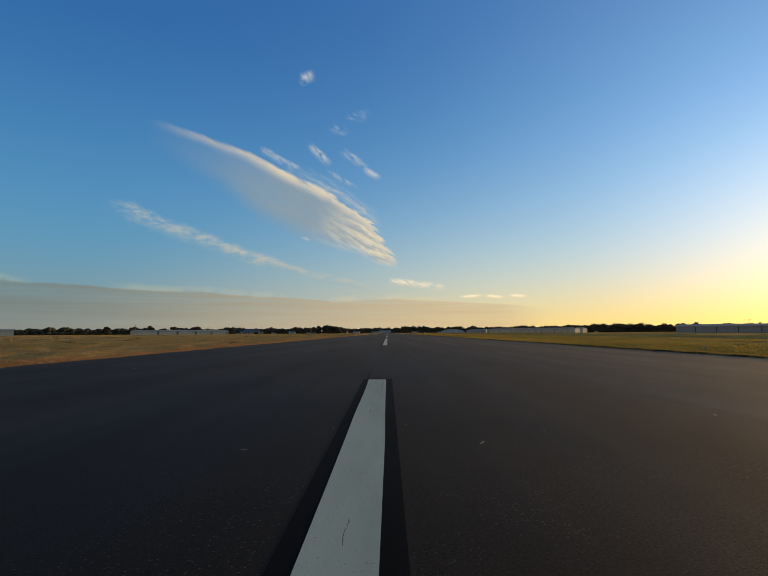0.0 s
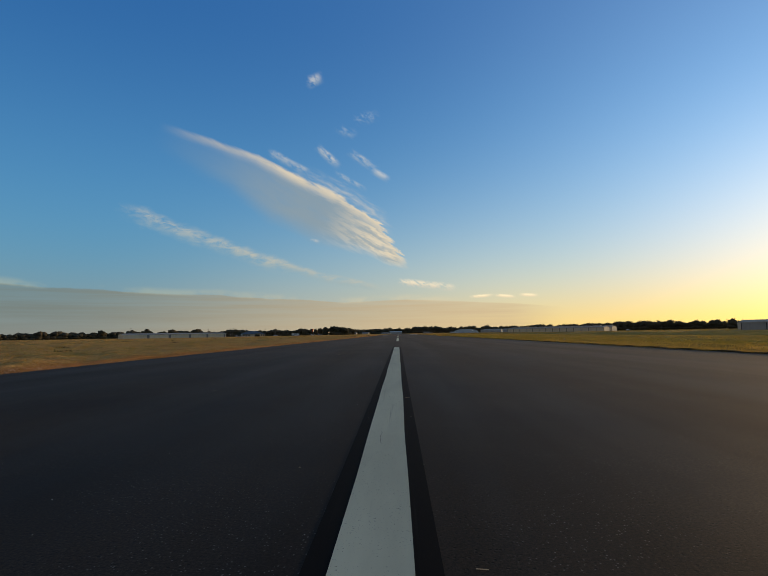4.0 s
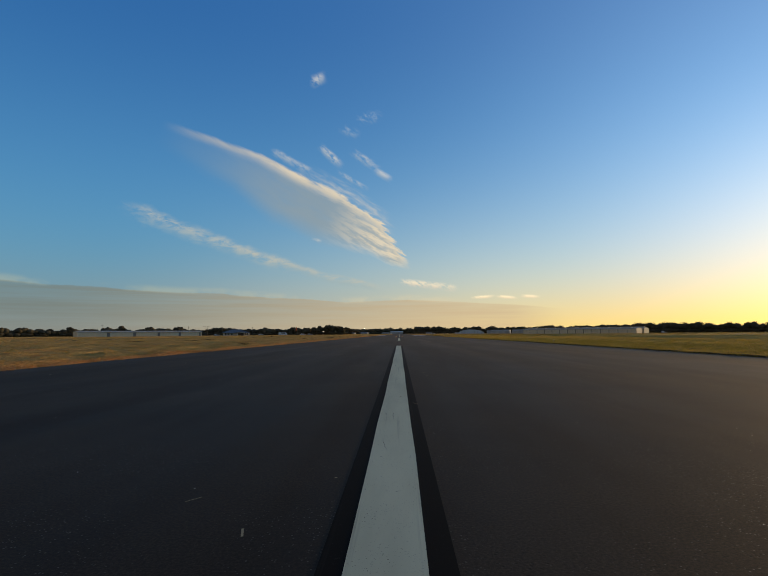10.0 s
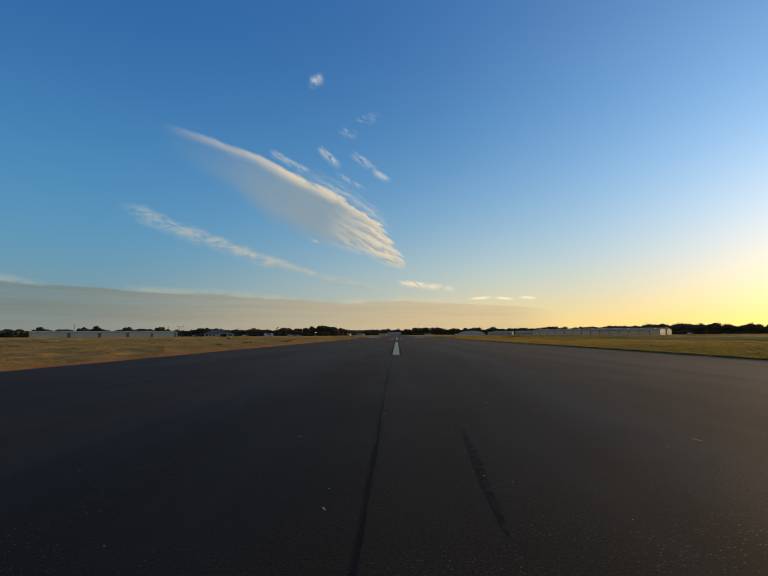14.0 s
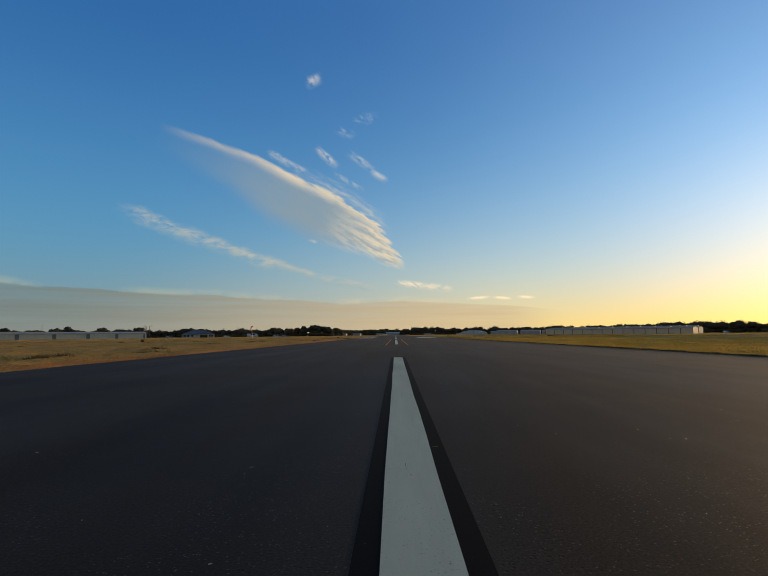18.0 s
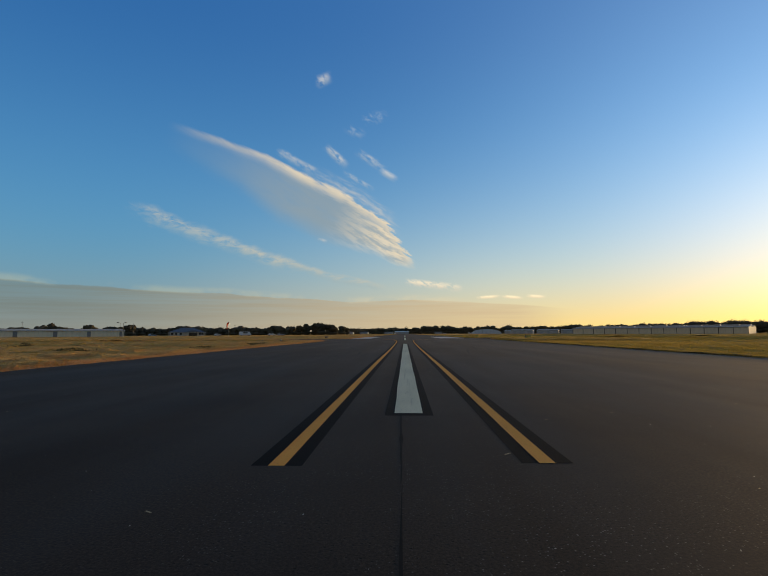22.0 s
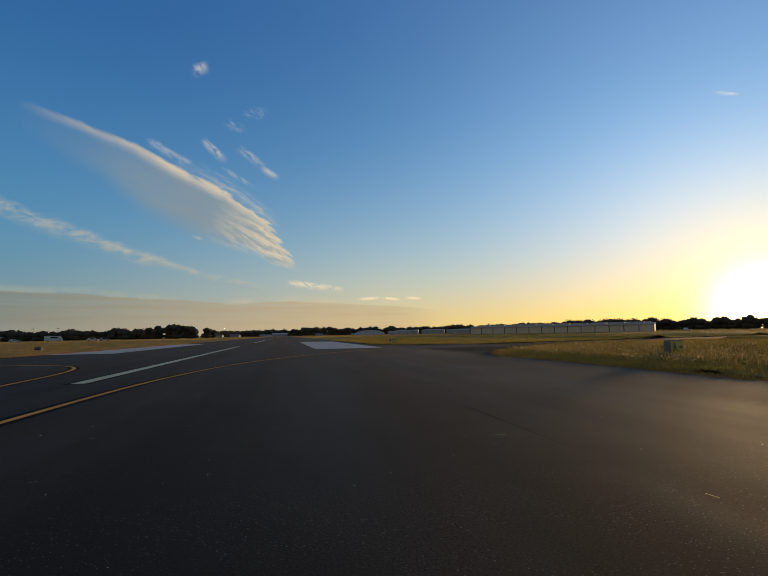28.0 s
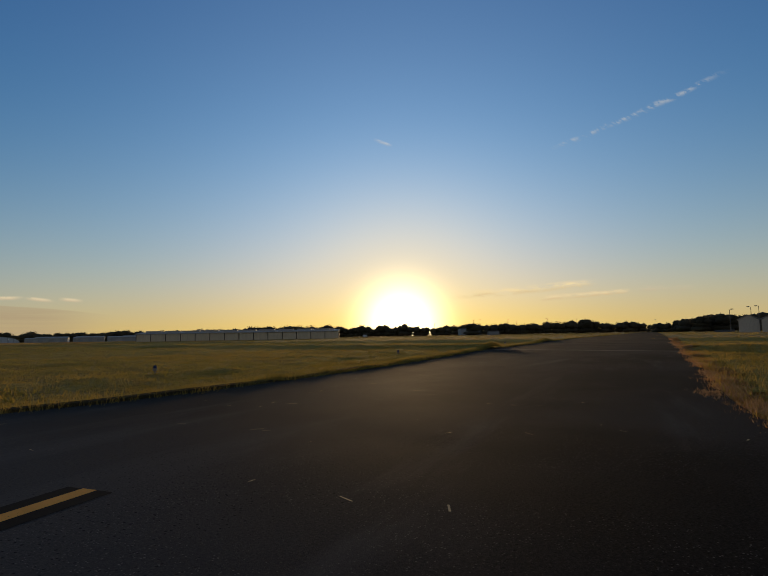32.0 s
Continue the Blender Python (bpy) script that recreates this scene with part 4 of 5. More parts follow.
# mats of dry cuttings lying over that edge
seat = rim_of([q for q in near if 17 < q[0] < 70], 3.2, 0.13, 0.10)
mat_of = np.repeat(np.arange(len(seat)), 105)
reach = rng.uniform(0.03, 0.09, len(seat))[mat_of][:, None]
mats = seat[mat_of] + rng.normal(0, 1, (len(mat_of), 2)) * reach
mats += (rng.normal(0, 1, len(mat_of)) * 0.24)[:, None] * np.array([0.96, 0.27])
tufts("dry_cuttings", mats, 4, (0.015, 0.05), 0.008, 0.05, M_CUT, "matted dry cuttings lying over the taxiway edge", -0.005)
far_side = [q for q in TAXI_R[SOUTH + 1:] if q[0] < 150]
tufts("edge_grass", rim_of(far_side, 115, 0.16, 0.12), 5, (0.06, 0.15), 0.012, 0.06, M_BLADE_R, "thick green grass lipping over the taxiway edge", -0.03)
hide = np.concatenate([np.stack([np.full(900, 0.0) + rng.uniform(-x1, -x0, 900), np.zeros(900)], 1) for x0, x1 in ((14.5, 32), (32, 60), (60, 110))])
hide[:, 1] = np.interp(-hide[:, 0], [12, 16, 24, 40, 260], [266.6, 267.5, 267.3, 264, 199]) - 0.2 - np.abs(rng.normal(0, 1.1, len(hide)))
tufts("rough_grass", hide, 6, (0.10, 0.26), 0.03, 0.16, M_BLADE_M, "rough uncut grass screening the side taxiway")
tufts("edge_grass", rim_of(TAXI_L, 60, 0.10, 0.18), 4, (0.03, 0.10), 0.02, 0.06, M_DEAD, "dry straw grass fraying over the side taxiway edge", -0.03)



def lip(pts, label):
    """A low ragged bank of roots and soil along a pavement edge; the pavement lies to the right of the line's run."""
    bm = bmesh.new()
    rows = []
    for i, (x, y) in enumerate(pts):
        xa, ya = pts[max(i - 1, 0)]
        xb, yb = pts[min(i + 1, len(pts) - 1)]
        d = math.hypot(xb - xa, yb - ya)
        nx, ny = -(yb - ya) / d, (xb - xa) / d
        o = 0.05 + 0.05 * math.sin(i * 0.7) + 0.04 * math.sin(i * 1.9 + 1)
        top = 0.035 + 0.012 * math.sin(i * 1.3)
        rows.append([bm.verts.new((x + nx * k, y + ny * k, z)) for k, z in ((o, -0.05), (o + 0.02, top), (o + 0.16, top + 0.01), (o + 0.55, -0.05))])
    for a, b in zip(rows, rows[1:]):
        for k in range(3):
            bm.faces.new((a[k], a[k + 1], b[k + 1], b[k]))
    tagged(part("verge", bm, M_LIP), label, "verge", "pavement verges", "structure")


# these dark strips draw the shadow line where grass meets pavement
for y0, y1 in ((262, -8), (350, 304)):
    lip([(RUN_R, y0 - 0.5 * k) for k in range(int((y0 - y1) * 2))], "raised lip of soil and roots beside the runway, its shade put into the dark colour")
lip([q for q in reversed(TAXI_R[SOUTH + 1:]) if 14 < q[0] < 150], "raised lip of soil and roots beside the taxiway, its shade put into the dark colour")

# dark weeds scattered over the meadow beside the runway
# the last five spots are dark clumps added where hollows lie in shade
spots = np.concatenate([np.stack([rng.uniform(-70, -11, 60), rng.uniform(20, 260, 60)], 1), [(-12.6, 182.6), (-12.9, 184.0), (-12.4, 245.6), (-12.9, 244.4), (-12.2, 232.6)]])
weeds = np.repeat(spots, 40, 0) + rng.normal(0, 1, (len(spots) * 40, 2)) * np.repeat(rng.uniform(0.15, 0.5, len(spots)), 40)[:, None] * np.array([0.7, 1.4])
tufts("weeds", weeds, 4, (0.06, 0.16), 0.05, 0.10, M_WEED, "dark withered weeds scattered over the meadow, five clumps standing in for shaded hollows")

# the uncut wedge between runway and taxiway
wedge = field(11.9, 48, 258, 305, 16, 0.12)
low_edge = np.array([(x, y) for x, y in TAXI_R[: TAXI_R.index((460.0, 414.0)) + 1]])
bound = np.interp(wedge[:, 0], low_edge[low_edge[:, 0] > 12][:, 0], low_edge[low_edge[:, 0] > 12][:, 1])
depth_in = np.minimum(bound - wedge[:, 1], (wedge[:, 0] - 12.0) * 1.2)
mown = wedge[:, 0] > 27 + 2.0 * np.sin(wedge[:, 1] * 0.7)
wedge, depth_in, mown = wedge[depth_in > 0], depth_in[depth_in > 0], mown[depth_in > 0]
tufts("rough_grass", wedge[(depth_in < 1.6) | mown], 5, (0.05, 0.13), 0.012, 0.06, M_BLADE_R, "rough green grass at the rim of the wedge")
tall = wedge[(depth_in >= 1.2) & ~mown & (rng.random(len(wedge)) < np.clip(depth_in / 3.0, 0.2, 0.9))]
tufts("tall_grass", tall, 5, (0.08, 0.22), 0.010, 0.08, M_TALL, "tall golden grass gone to seed beside the taxiway", seeds=0.5)

# feathery seed heads over the inner part of the wedge
deep = wedge[(depth_in > 2.0) & ~mown]
n = 26000
c = deep[rng.integers(0, len(deep), n)] + rng.normal(0, 0.12, (n, 2))
z = rng.uniform(0.09, 0.21, n)
d = rng.normal(0, 1, (n, 3, 3)) * rng.uniform(0.008, 0.024, (n, 1, 1))
v = np.concatenate([c, z[:, None]], 1)[:, None, :] + d
tagged(mass("seed_heads", v.reshape(-1, 3), np.arange(n * 3), M_SEED), "pale feathery seed heads catching the low sun", "grass", kind="stuff")

# blown straw and chips on the pavement
n = 1500
xy = np.stack([rng.uniform(-9, 11, n), rng.uniform(-6, 300, n)], 1)
xy2 = np.stack([rng.uniform(11.8, 24, 260), rng.uniform(278, 297, 260)], 1)
xy = np.concatenate([xy, xy2[inside(TAXI_R, xy2)]])
n = len(xy)
a, l = rng.uniform(0, math.tau, n), rng.uniform(0.02, 0.13, n) * rng.uniform(0.3, 1.0, n)
l[-40:] = rng.uniform(0.08, 0.17, 40)
wd = rng.uniform(0.002, 0.006, n)
d = np.stack([np.cos(a) * l, np.sin(a) * l], 1) / 2
s = np.stack([-np.sin(a) * wd, np.cos(a) * wd], 1)
v = np.zeros((n, 4, 3), np.float32)
for i, (p, q) in enumerate(((-1, -1), (1, -1), (1, 1), (-1, 1))):
    v[:, i, :2] = xy + p * d + q * s
    v[:, i, 2] = 0.0022 + (p > 0) * rng.uniform(0, 0.0015, n)
tagged(mass("straw_litter", v.reshape(-1, 3), np.arange(n * 4), M_STRAW, 4), "loose bits of straw blown over the asphalt", "straw", kind="stuff")


# loose pale stone chips, gathered in drifts on the old asphalt of the turn-off
n = 9000
seeds = np.stack([rng.uniform(2, 34, 160), rng.uniform(262, 299, 160)], 1)
xy = seeds[rng.integers(0, 160, n)] + rng.normal(0, 0.8, (n, 2))
more = np.stack([rng.uniform(-8, 11, 7000), rng.uniform(-5, 270, 7000)], 1)
xy = np.concatenate([xy[inside(TAXI_R, xy) | (xy[:, 0] < 11.4)], more])
n = len(xy)
r = rng.uniform(0.0025, 0.0065, n)
v = np.zeros((n, 4, 3), np.float32)
turn = rng.uniform(0, math.tau, n)
for i in range(3):
    v[:, i, 0], v[:, i, 1] = xy[:, 0] + r * np.cos(turn + i * 2.1), xy[:, 1] + r * np.sin(turn + i * 2.1)
v[:, :3, 2] = 0.0005
v[:, 3, :2], v[:, 3, 2] = xy + rng.normal(0, 0.001, (n, 2)), r * rng.uniform(0.5, 1.0, n)
tri = (np.arange(n)[:, None, None] * 4 + np.array([[0, 1, 3], [1, 2, 3], [2, 0, 3]])).reshape(-1)
tagged(mass("loose_chips", v.reshape(-1, 3), tri, M_CHIP), "loose pale stone chips lying on the asphalt", "gravel", kind="stuff")

# ============ trees ============
def clumps(centres, radii, size, count):
    """Loose leafy quads filling ellipsoids."""
    m = len(centres) * count
    d = rng.normal(0, 1, (m, 3))
    d /= np.linalg.norm(d, axis=1)[:, None]
    r = 0.91 * rng.uniform(0.55, 1.0, m) ** 0.35 * np.repeat(rng.uniform(0.9, 1.04, len(centres)), count)
    bump = 1.0 + 0.12 * np.sin(d[:, 0] * 5 + np.repeat(rng.uniform(0, 6, len(centres)), count)) * np.sin(d[:, 1] * 4 + d[:, 2] * 5)
    c = np.repeat(centres, count, 0) + d * (r * bump)[:, None] * np.repeat(radii, count, 0)
    u = rng.normal(0, 1, (m, 3))
    u /= np.linalg.norm(u, axis=1)[:, None]
    t = np.cross(u, rng.normal(0, 1, (m, 3)))
    t /= np.linalg.norm(t, axis=1)[:, None]
    s = np.repeat(size, count)[:, None] * rng.uniform(0.6, 1.3, (m, 1)) / 2
    q = np.stack([c - u * s, c + t * s * 0.8, c + u * s, c - t * s * 0.7], 1)
    q[:, :, 2] = np.maximum(q[:, :, 2], -0.05)
    return q.reshape(-1, 3)


def leafy(cs, rs, ss, count, heart=0.80):
    """Leaf clumps round a knobbly inner mass that keeps the sky from showing through: corners and triangles."""
    v = clumps(np.array(cs), np.array(rs), np.array(ss), count)
    q = np.arange(len(v)).reshape(-1, 4)
    tri = np.concatenate([q[:, [0, 1, 2]], q[:, [0, 2, 3]]])
    bm = bmesh.new()
    bmesh.ops.create_icosphere(bm, subdivisions=2, radius=heart)
    ball = np.array([p.co[:] for p in bm.verts])
    ball_tri = np.array([[p.index for p in f.verts] for f in bm.faces])
    bm.free()
    k = len(cs)
    grow = 1.0 + rng.normal(0, 0.09, (k, len(ball), 1))
    core = np.array(cs)[:, None, :] + ball[None] * grow * np.array(rs)[:, None, :]
    core[:, :, 2] = np.maximum(core[:, :, 2], -0.05)
    core_tri = (ball_tri[None] + (np.arange(k) * len(ball))[:, None, None]).reshape(-1, 3) + len(v)
    return np.concatenate([v, core.reshape(-1, 3)]), np.concatenate([tri, core_tri]).reshape(-1)


def treeline(pts, rows, spacing, count, label, heart=0.80):
    """A belt of trees along pts of (x, y, height)."""
    cs, rs, ss = [], [], []
    for (x0, y0, h0), (x1, y1, h1) in zip(pts, pts[1:]):
        d = math.hypot(x1 - x0, y1 - y0)
        k = int(d / spacing * rows)
        for j in range(k):
            t = (j + rng.random()) / k
            h = (h0 + (h1 - h0) * t) * rng.uniform(0.78, 1.12) * (1.0 + 0.10 * math.sin((x0 + (x1 - x0) * t) * 0.11 + y0) + 0.08 * math.sin(t * d * 0.31))
            off = ((j % rows) - (rows - 1) / 2 + rng.uniform(-0.3, 0.3)) * 5.0
            x = x0 + (x1 - x0) * t + off * (y1 - y0) / d
            y = y0 + (y1 - y0) * t - off * (x1 - x0) / d
            rad = h * rng.uniform(0.36, 0.56)
            cs.append((x, y, h * 0.60))
            rs.append((rad, rad, h * 0.37))
            ss.append(h * 0.085)
            cs.append((x + rng.uniform(-2, 2), y + rng.uniform(-2, 2), h * 0.22))
            rs.append((rad * 1.15, rad * 1.15, h * 0.25))
            ss.append(h * 0.12)
    v, tri = leafy(cs, rs, ss, count, heart)
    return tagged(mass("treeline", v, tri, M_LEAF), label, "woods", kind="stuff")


treeline([(-560, 60, 8), (-500, 330, 8), (-420, 540, 8), (-320, 660, 8.5), (-230, 710, 9), (-150, 700, 8), (-104, 690, 9)], 3, 5.0, 66, "dark belt of low trees behind the hangars")
treeline([(-125, 1130, 10), (-60, 1280, 14), (0, 1360, 15), (50, 1340, 16), (90, 1300, 20), (130, 1290, 16), (200, 1230, 15), (260, 1120, 14), (310, 1020, 14), (330, 900, 13)], 2, 6.0, 90, "far dark belt of trees beyond the runway's end", 0.68)
treeline([(330, 900, 13), (318, 790, 12), (326, 700, 11.5), (350, 640, 10.5), (372, 592, 9.6), (402, 540, 9.4), (436, 500, 9.6), (462, 462, 11), (482, 436, 9.5), (492, 428, 6)], 2, 4.5, 90, "dark belt of oaks under the sunrise", 0.68)
treeline([(396, 392, 4), (372, 388, 5), (346, 372, 6), (350, 360, 8.4), (352, 350, 9.4), (372, 330, 9), (395, 300, 9), (430, 210, 9), (420, 20, 9), (380, -260, 9)], 2, 4.5, 70, "dark clump of oaks beside the taxiway's end")
treeline([(-560, 60, 8), (-500, -300, 9), (-200, -420, 9), (120, -430, 9), (380, -260, 9)], 1, 9.0, 30, "dark belt of trees behind the runway's start")


def tree(x, y, h, spread, label, count=300):
    """A single broad tree: trunk, limbs and an uneven crown."""
    thing = tagged(new("tree"), label, "tree", "single trees")
    thing.location = (x, y, -0.05)
    bm = bmesh.new()
    rod(bm, (0, 0, 0), (0.1, 0.05, h * 0.30), h * 0.035, h * 0.026)
    rod(bm, (0.1, 0.05, h * 0.30), (0.0, 0.1, h * 0.55), h * 0.026, h * 0.014)
    part("trunk", bm, M_BARK, thing)
    cs, rs = [], []
    for k in range(6):
        a = k * 1.05 + rng.uniform(-0.3, 0.3)
        r = spread * rng.uniform(0.35, 0.62)
        tip = (math.cos(a) * r, math.sin(a) * r, h * rng.uniform(0.5, 0.78))
        bm = bmesh.new()
        rod(bm, (0.05, 0.03, h * rng.uniform(0.22, 0.34)), tip, h * 0.014, h * 0.005, 6)
        part("limb", bm, M_BARK, thing)
        cs.append(tip)
        rs.append((spread * 0.42, spread * 0.42, h * rng.uniform(0.16, 0.24)))
    cs.append((0, 0, h * 0.78))
    rs.append((spread * 0.5, spread * 0.5, h * 0.20))
    for lift, wide in ((0.45, 0.8), (0.18, 1.05)):
        cs.append((0, 0, h * lift))
        rs.append((spread * wide, spread * wide, h * 0.22))
    v, tri = leafy(cs, rs, np.full(len(cs), h * 0.075), count // 2)
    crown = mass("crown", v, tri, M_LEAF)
    crown.parent = thing
    return thing


for x, y, h, sp in ((-100, 684, 9.5, 5), (-93, 680, 11, 6), (-85, 683, 11.8, 6), (-78, 679, 11.5, 6.5), (-71, 680, 10.5, 6), (-66, 676, 8.5, 5)):
    tree(x, y, h, sp, "dense dark oak in a round-topped grove")
tree(-76, 817, 11, 6, "lone dark tree with a ragged crown")
tree(-70, 822, 9, 4, "lone dark tree with a ragged crown")
for x, y, h, sp in ((-286, 604, 11, 6), (-262, 618, 10, 7), (-247, 652, 10.5, 6), (-212, 690, 10, 6), (-330, 590, 10, 5)):
    tree(x, y, h, sp, "dark oak standing above the tree belt")
for x, y, h, sp in ((345, 510, 9.5, 8), (338, 348, 9.8, 7), (332, 356, 8.6, 6), (455, 470, 12.5, 8), (325, 660, 11, 6)):
    tree(x, y, h, sp, "broad dark oak against the bright sky")


# a small round shrub in the meadow
thing = tagged(new("shrub"), "small round rusty-brown shrub in the mown meadow", "shrub")
thing.location = (-39.2, 243.0, -0.03)
bm = bmesh.new()
for k in range(7):
    rod(bm, (0, 0, 0), (0.16 * math.cos(k * 0.9), 0.16 * math.sin(k * 0.9), 0.30), 0.012, 0.005, 5)
part("stem", bm, M_BARK, thing)
v, tri = leafy([(0, 0, 0.30), (0.1, 0.05, 0.22), (-0.1, -0.06, 0.2)], [(0.26, 0.26, 0.22), (0.2, 0.2, 0.18), (0.2, 0.2, 0.18)], [0.06] * 3, 160)
mass("foliage", v, tri, M_WEED).parent = thing


# ============ buildings ============
def placed(name, a, b, label, category, group=""):
    """A thing whose front runs from a to b, its depth to the left of that line; local x along the front, y into it."""
    a, b = Vector(a), Vector(b)
    d = b - a
    thing = tagged(new(name), label, category, group)
    thing.matrix_world = Matrix.Translation((a.x, a.y, -0.05)) @ Matrix.Rotation(math.atan2(d.y, d.x), 4, "Z")
    return thing, d.length


def gable_roof(bm, x0, x1, depth, eave, ridge, over=0.4, thick=0.14):
    prism(bm, [(-over, eave), (depth / 2, ridge), (depth + over, eave), (depth + over, eave + thick), (depth / 2, ridge + thick), (-over, eave + thick)], x0 - 0.25, x1 + 0.25)


def gable_walls(bm, x0, x1, depth, eave, ridge):
    prism(bm, [(0, 0), (depth, 0), (depth, eave - 0.02), (depth / 2, ridge - 0.03), (0, eave - 0.02)], x0, x1)


def hangar(a, b, depth, eave, ridge, bays, label, wall, roof, gaps=(), lights=(), door=None, seam=M_DARK):
    """A row hangar: one door to each bay, posts between, pale roof."""
    thing, n = placed("hangar", a, b, label, "hangar", "row hangars")
    bm = bmesh.new()
    gable_walls(bm, 0, n, depth, eave, ridge)
    part("wall", bm, wall, thing)
    bm = bmesh.new()
    gable_roof(bm, 0, n, depth, eave, ridge)
    part("roof", bm, roof, thing, "pale ribbed metal roof")
    bm = bmesh.new()
    box(bm, -0.2, n + 0.2, -0.46, -0.42, eave - 0.22, eave + 0.16)
    part("fascia", bm, roof, thing)
    step = n / bays
    for k in range(bays):
        bm = bmesh.new()
        box(bm, k * step + 0.22, (k + 1) * step - 0.22, -0.10, -0.02, 0.06, eave - 0.32)
        part("door", bm, door or M_DOOR, thing)
    for k in range(bays + 1):
        x = min(max(k * step, 0.15), n - 0.15)
        bm = bmesh.new()
        box(bm, x - 0.13, x + 0.13, -0.13, -0.01, 0, eave - 0.25)
        part("post", bm, seam, thing)
    for x, wd in gaps:
        bm = bmesh.new()
        box(bm, x - wd / 2, x + wd / 2, -0.16, -0.11, 0.0, eave - 0.4)
        part("opening", bm, M_TRIM, thing, "shaded grey side door")
    for x in lights:
        bm = bmesh.new()
        box(bm, x - 3.4, x + 3.4, depth * 0.34, depth * 0.60, ridge - 0.35, ridge + 0.62)
        part("ridge_vent", bm, roof, thing, "pale raised ridge vent")
    return thing


hangar((-208, 411), (-148, 466), 13, 3.1, 3.9, 12, "long low beige row hangar with closed doors", M_BEIGE, M_WHITEROOF, gaps=((18.2, 1.8), (34.5, 1.8), (50.5, 1.8), (65, 1.6), (79.8, 1.0)), seam=M_BEIGE)
hangar((-278, 228), (-216, 285), 13, 3.1, 3.9, 12, "long low beige row hangar at the meadow's edge", M_BEIGE, M_WHITEROOF, gaps=((20, 2.0), (60, 2.0)), seam=M_BEIGE)
hangar((106, 529), (174.4, 468.5), 13, 3.5, 4.2, 14, "long beige row hangar with dark door posts", M_BEIGE, M_WHITEROOF, lights=tuple(6 + 8.6 * k for k in range(10)))
hangar((123, 546), (189, 487.7), 12, 3.5, 4.6, 12, "long beige row hangar behind another one", M_BEIGE, M_WHITEROOF, lights=tuple(10 + 10.5 * k for k in range(8)))
hangar((150, 258), (211, 204), 13, 3.3, 4.3, 9, "long grey row hangar in the shade", M_GREYWALL, M_WHITEROOF, door=M_GREYWALL)


def shed(a, b, depth, eave, ridge, label, wall, roof, openings=2):
    thing, n = placed("shed", a, b, label, "building", "far sheds")
    bm = bmesh.new()
    gable_walls(bm, 0, n, depth, eave, ridge)
    part("wall", bm, wall, thing)
    bm = bmesh.new()
    gable_roof(bm, 0, n, depth, eave, ridge)
    part("roof", bm, roof, thing)
    for k in range(openings):
        x = n * (k + 0.5) / openings
        bm = bmesh.new()
        box(bm, x - n * 0.12 / openings * 2, x + n * 0.12 / openings * 2, -0.06, -0.015, 0.0, eave * 0.75)
        part("door", bm, M_GREYWALL, thing, "closed grey door")
    return thing


shed((186.5, 310.8), (198.4, 312.4), 4.6, 3.4, 4.7, "small pale gabled shed beside another one", M_STUCCO, M_WHITEROOF, 1)
shed((186.1, 305.6), (198.0, 306.9), 4.6, 3.4, 4.7, "small pale gabled shed beside another one", M_STUCCO, M_WHITEROOF, 1)
for x, y, wd, eave, roof_h, wall in ((160, 1030, 34, 4.2, 5.4, M_HAZE), (150, 930, 30, 4.6, 6.0, M_HAZE), (178, 900, 22, 4.0, 5.2, M_GREYWALL), (165, 842, 24, 4.2, 5.6, M_WHITEROOF),
                                    (188, 826, 30, 3.8, 5.0, M_HAZE), (190, 790, 46, 4.0, 5.2, M_GREYWALL), (205, 752, 27, 3.4, 4.4, M_WHITEROOF), (222, 735, 26, 3.2, 4.2, M_HAZE)):
    shed((x, y), (x + wd * 0.93, y - wd * 0.36), 14, eave, roof_h, "low pale metal shed among others far off", wall, M_WHITEROOF, 3)
shed((-20, 1230), (8, 1230), 14, 4.2, 6.0, "low building with a pale blue roof", M_GREYWALL, M_DOME, 2)
for x, y, wd in ((-62, 905, 11), (-32, 1010, 13), (52, 1090, 12), (-84, 930, 10)):
    shed((x, y), (x + wd, y - 1), 9, 2.3, 3.6, "small house with a grey roof far off", M_HAZE, M_TRIM, 2)
shed((366, 536), (379, 526), 9, 4.6, 5.4, "low building under the sunrise", M_GREYWALL, M_TRIM, 2)
shed((398, 530), (405, 524), 6, 2.8, 3.4, "small grey hut before the trees", M_GREYWALL, M_TRIM, 1)

# the round-topped cover hangar
thing, n = placed("arched_hangar", (110, 1052), (158, 1044), "pale blue arched fabric hangar far off", "hangar")
bm = bmesh.new()
prof = [(n / 2 - n / 2 * math.cos(math.pi * k / 20), 7.6 * math.sin(math.pi * k / 20) ** 0.9 if 0 < k < 20 else 0.0) for k in range(21)]
f0 = [bm.verts.new((x, 0, z)) for x, z in prof]
f1 = [bm.verts.new((x, 30, z)) for x, z in prof]
for i in range(20):
    bm.faces.new((f0[i], f0[i + 1], f1[i + 1], f1[i]))
bm.faces.new(f0[::-1])
bm.faces.new(f1)
part("cover", bm, M_DOME, thing)
for k in range(1, 8):
    bm = bmesh.new()
    x = n * k / 8
    z = 7.6 * math.sin(math.acos(1 - 2 * x / n)) ** 0.9
    box(bm, x - 0.12, x + 0.12, -0.12, -0.02, 0, z - 0.1)
    part("rib", bm, M_TRIM, thing)

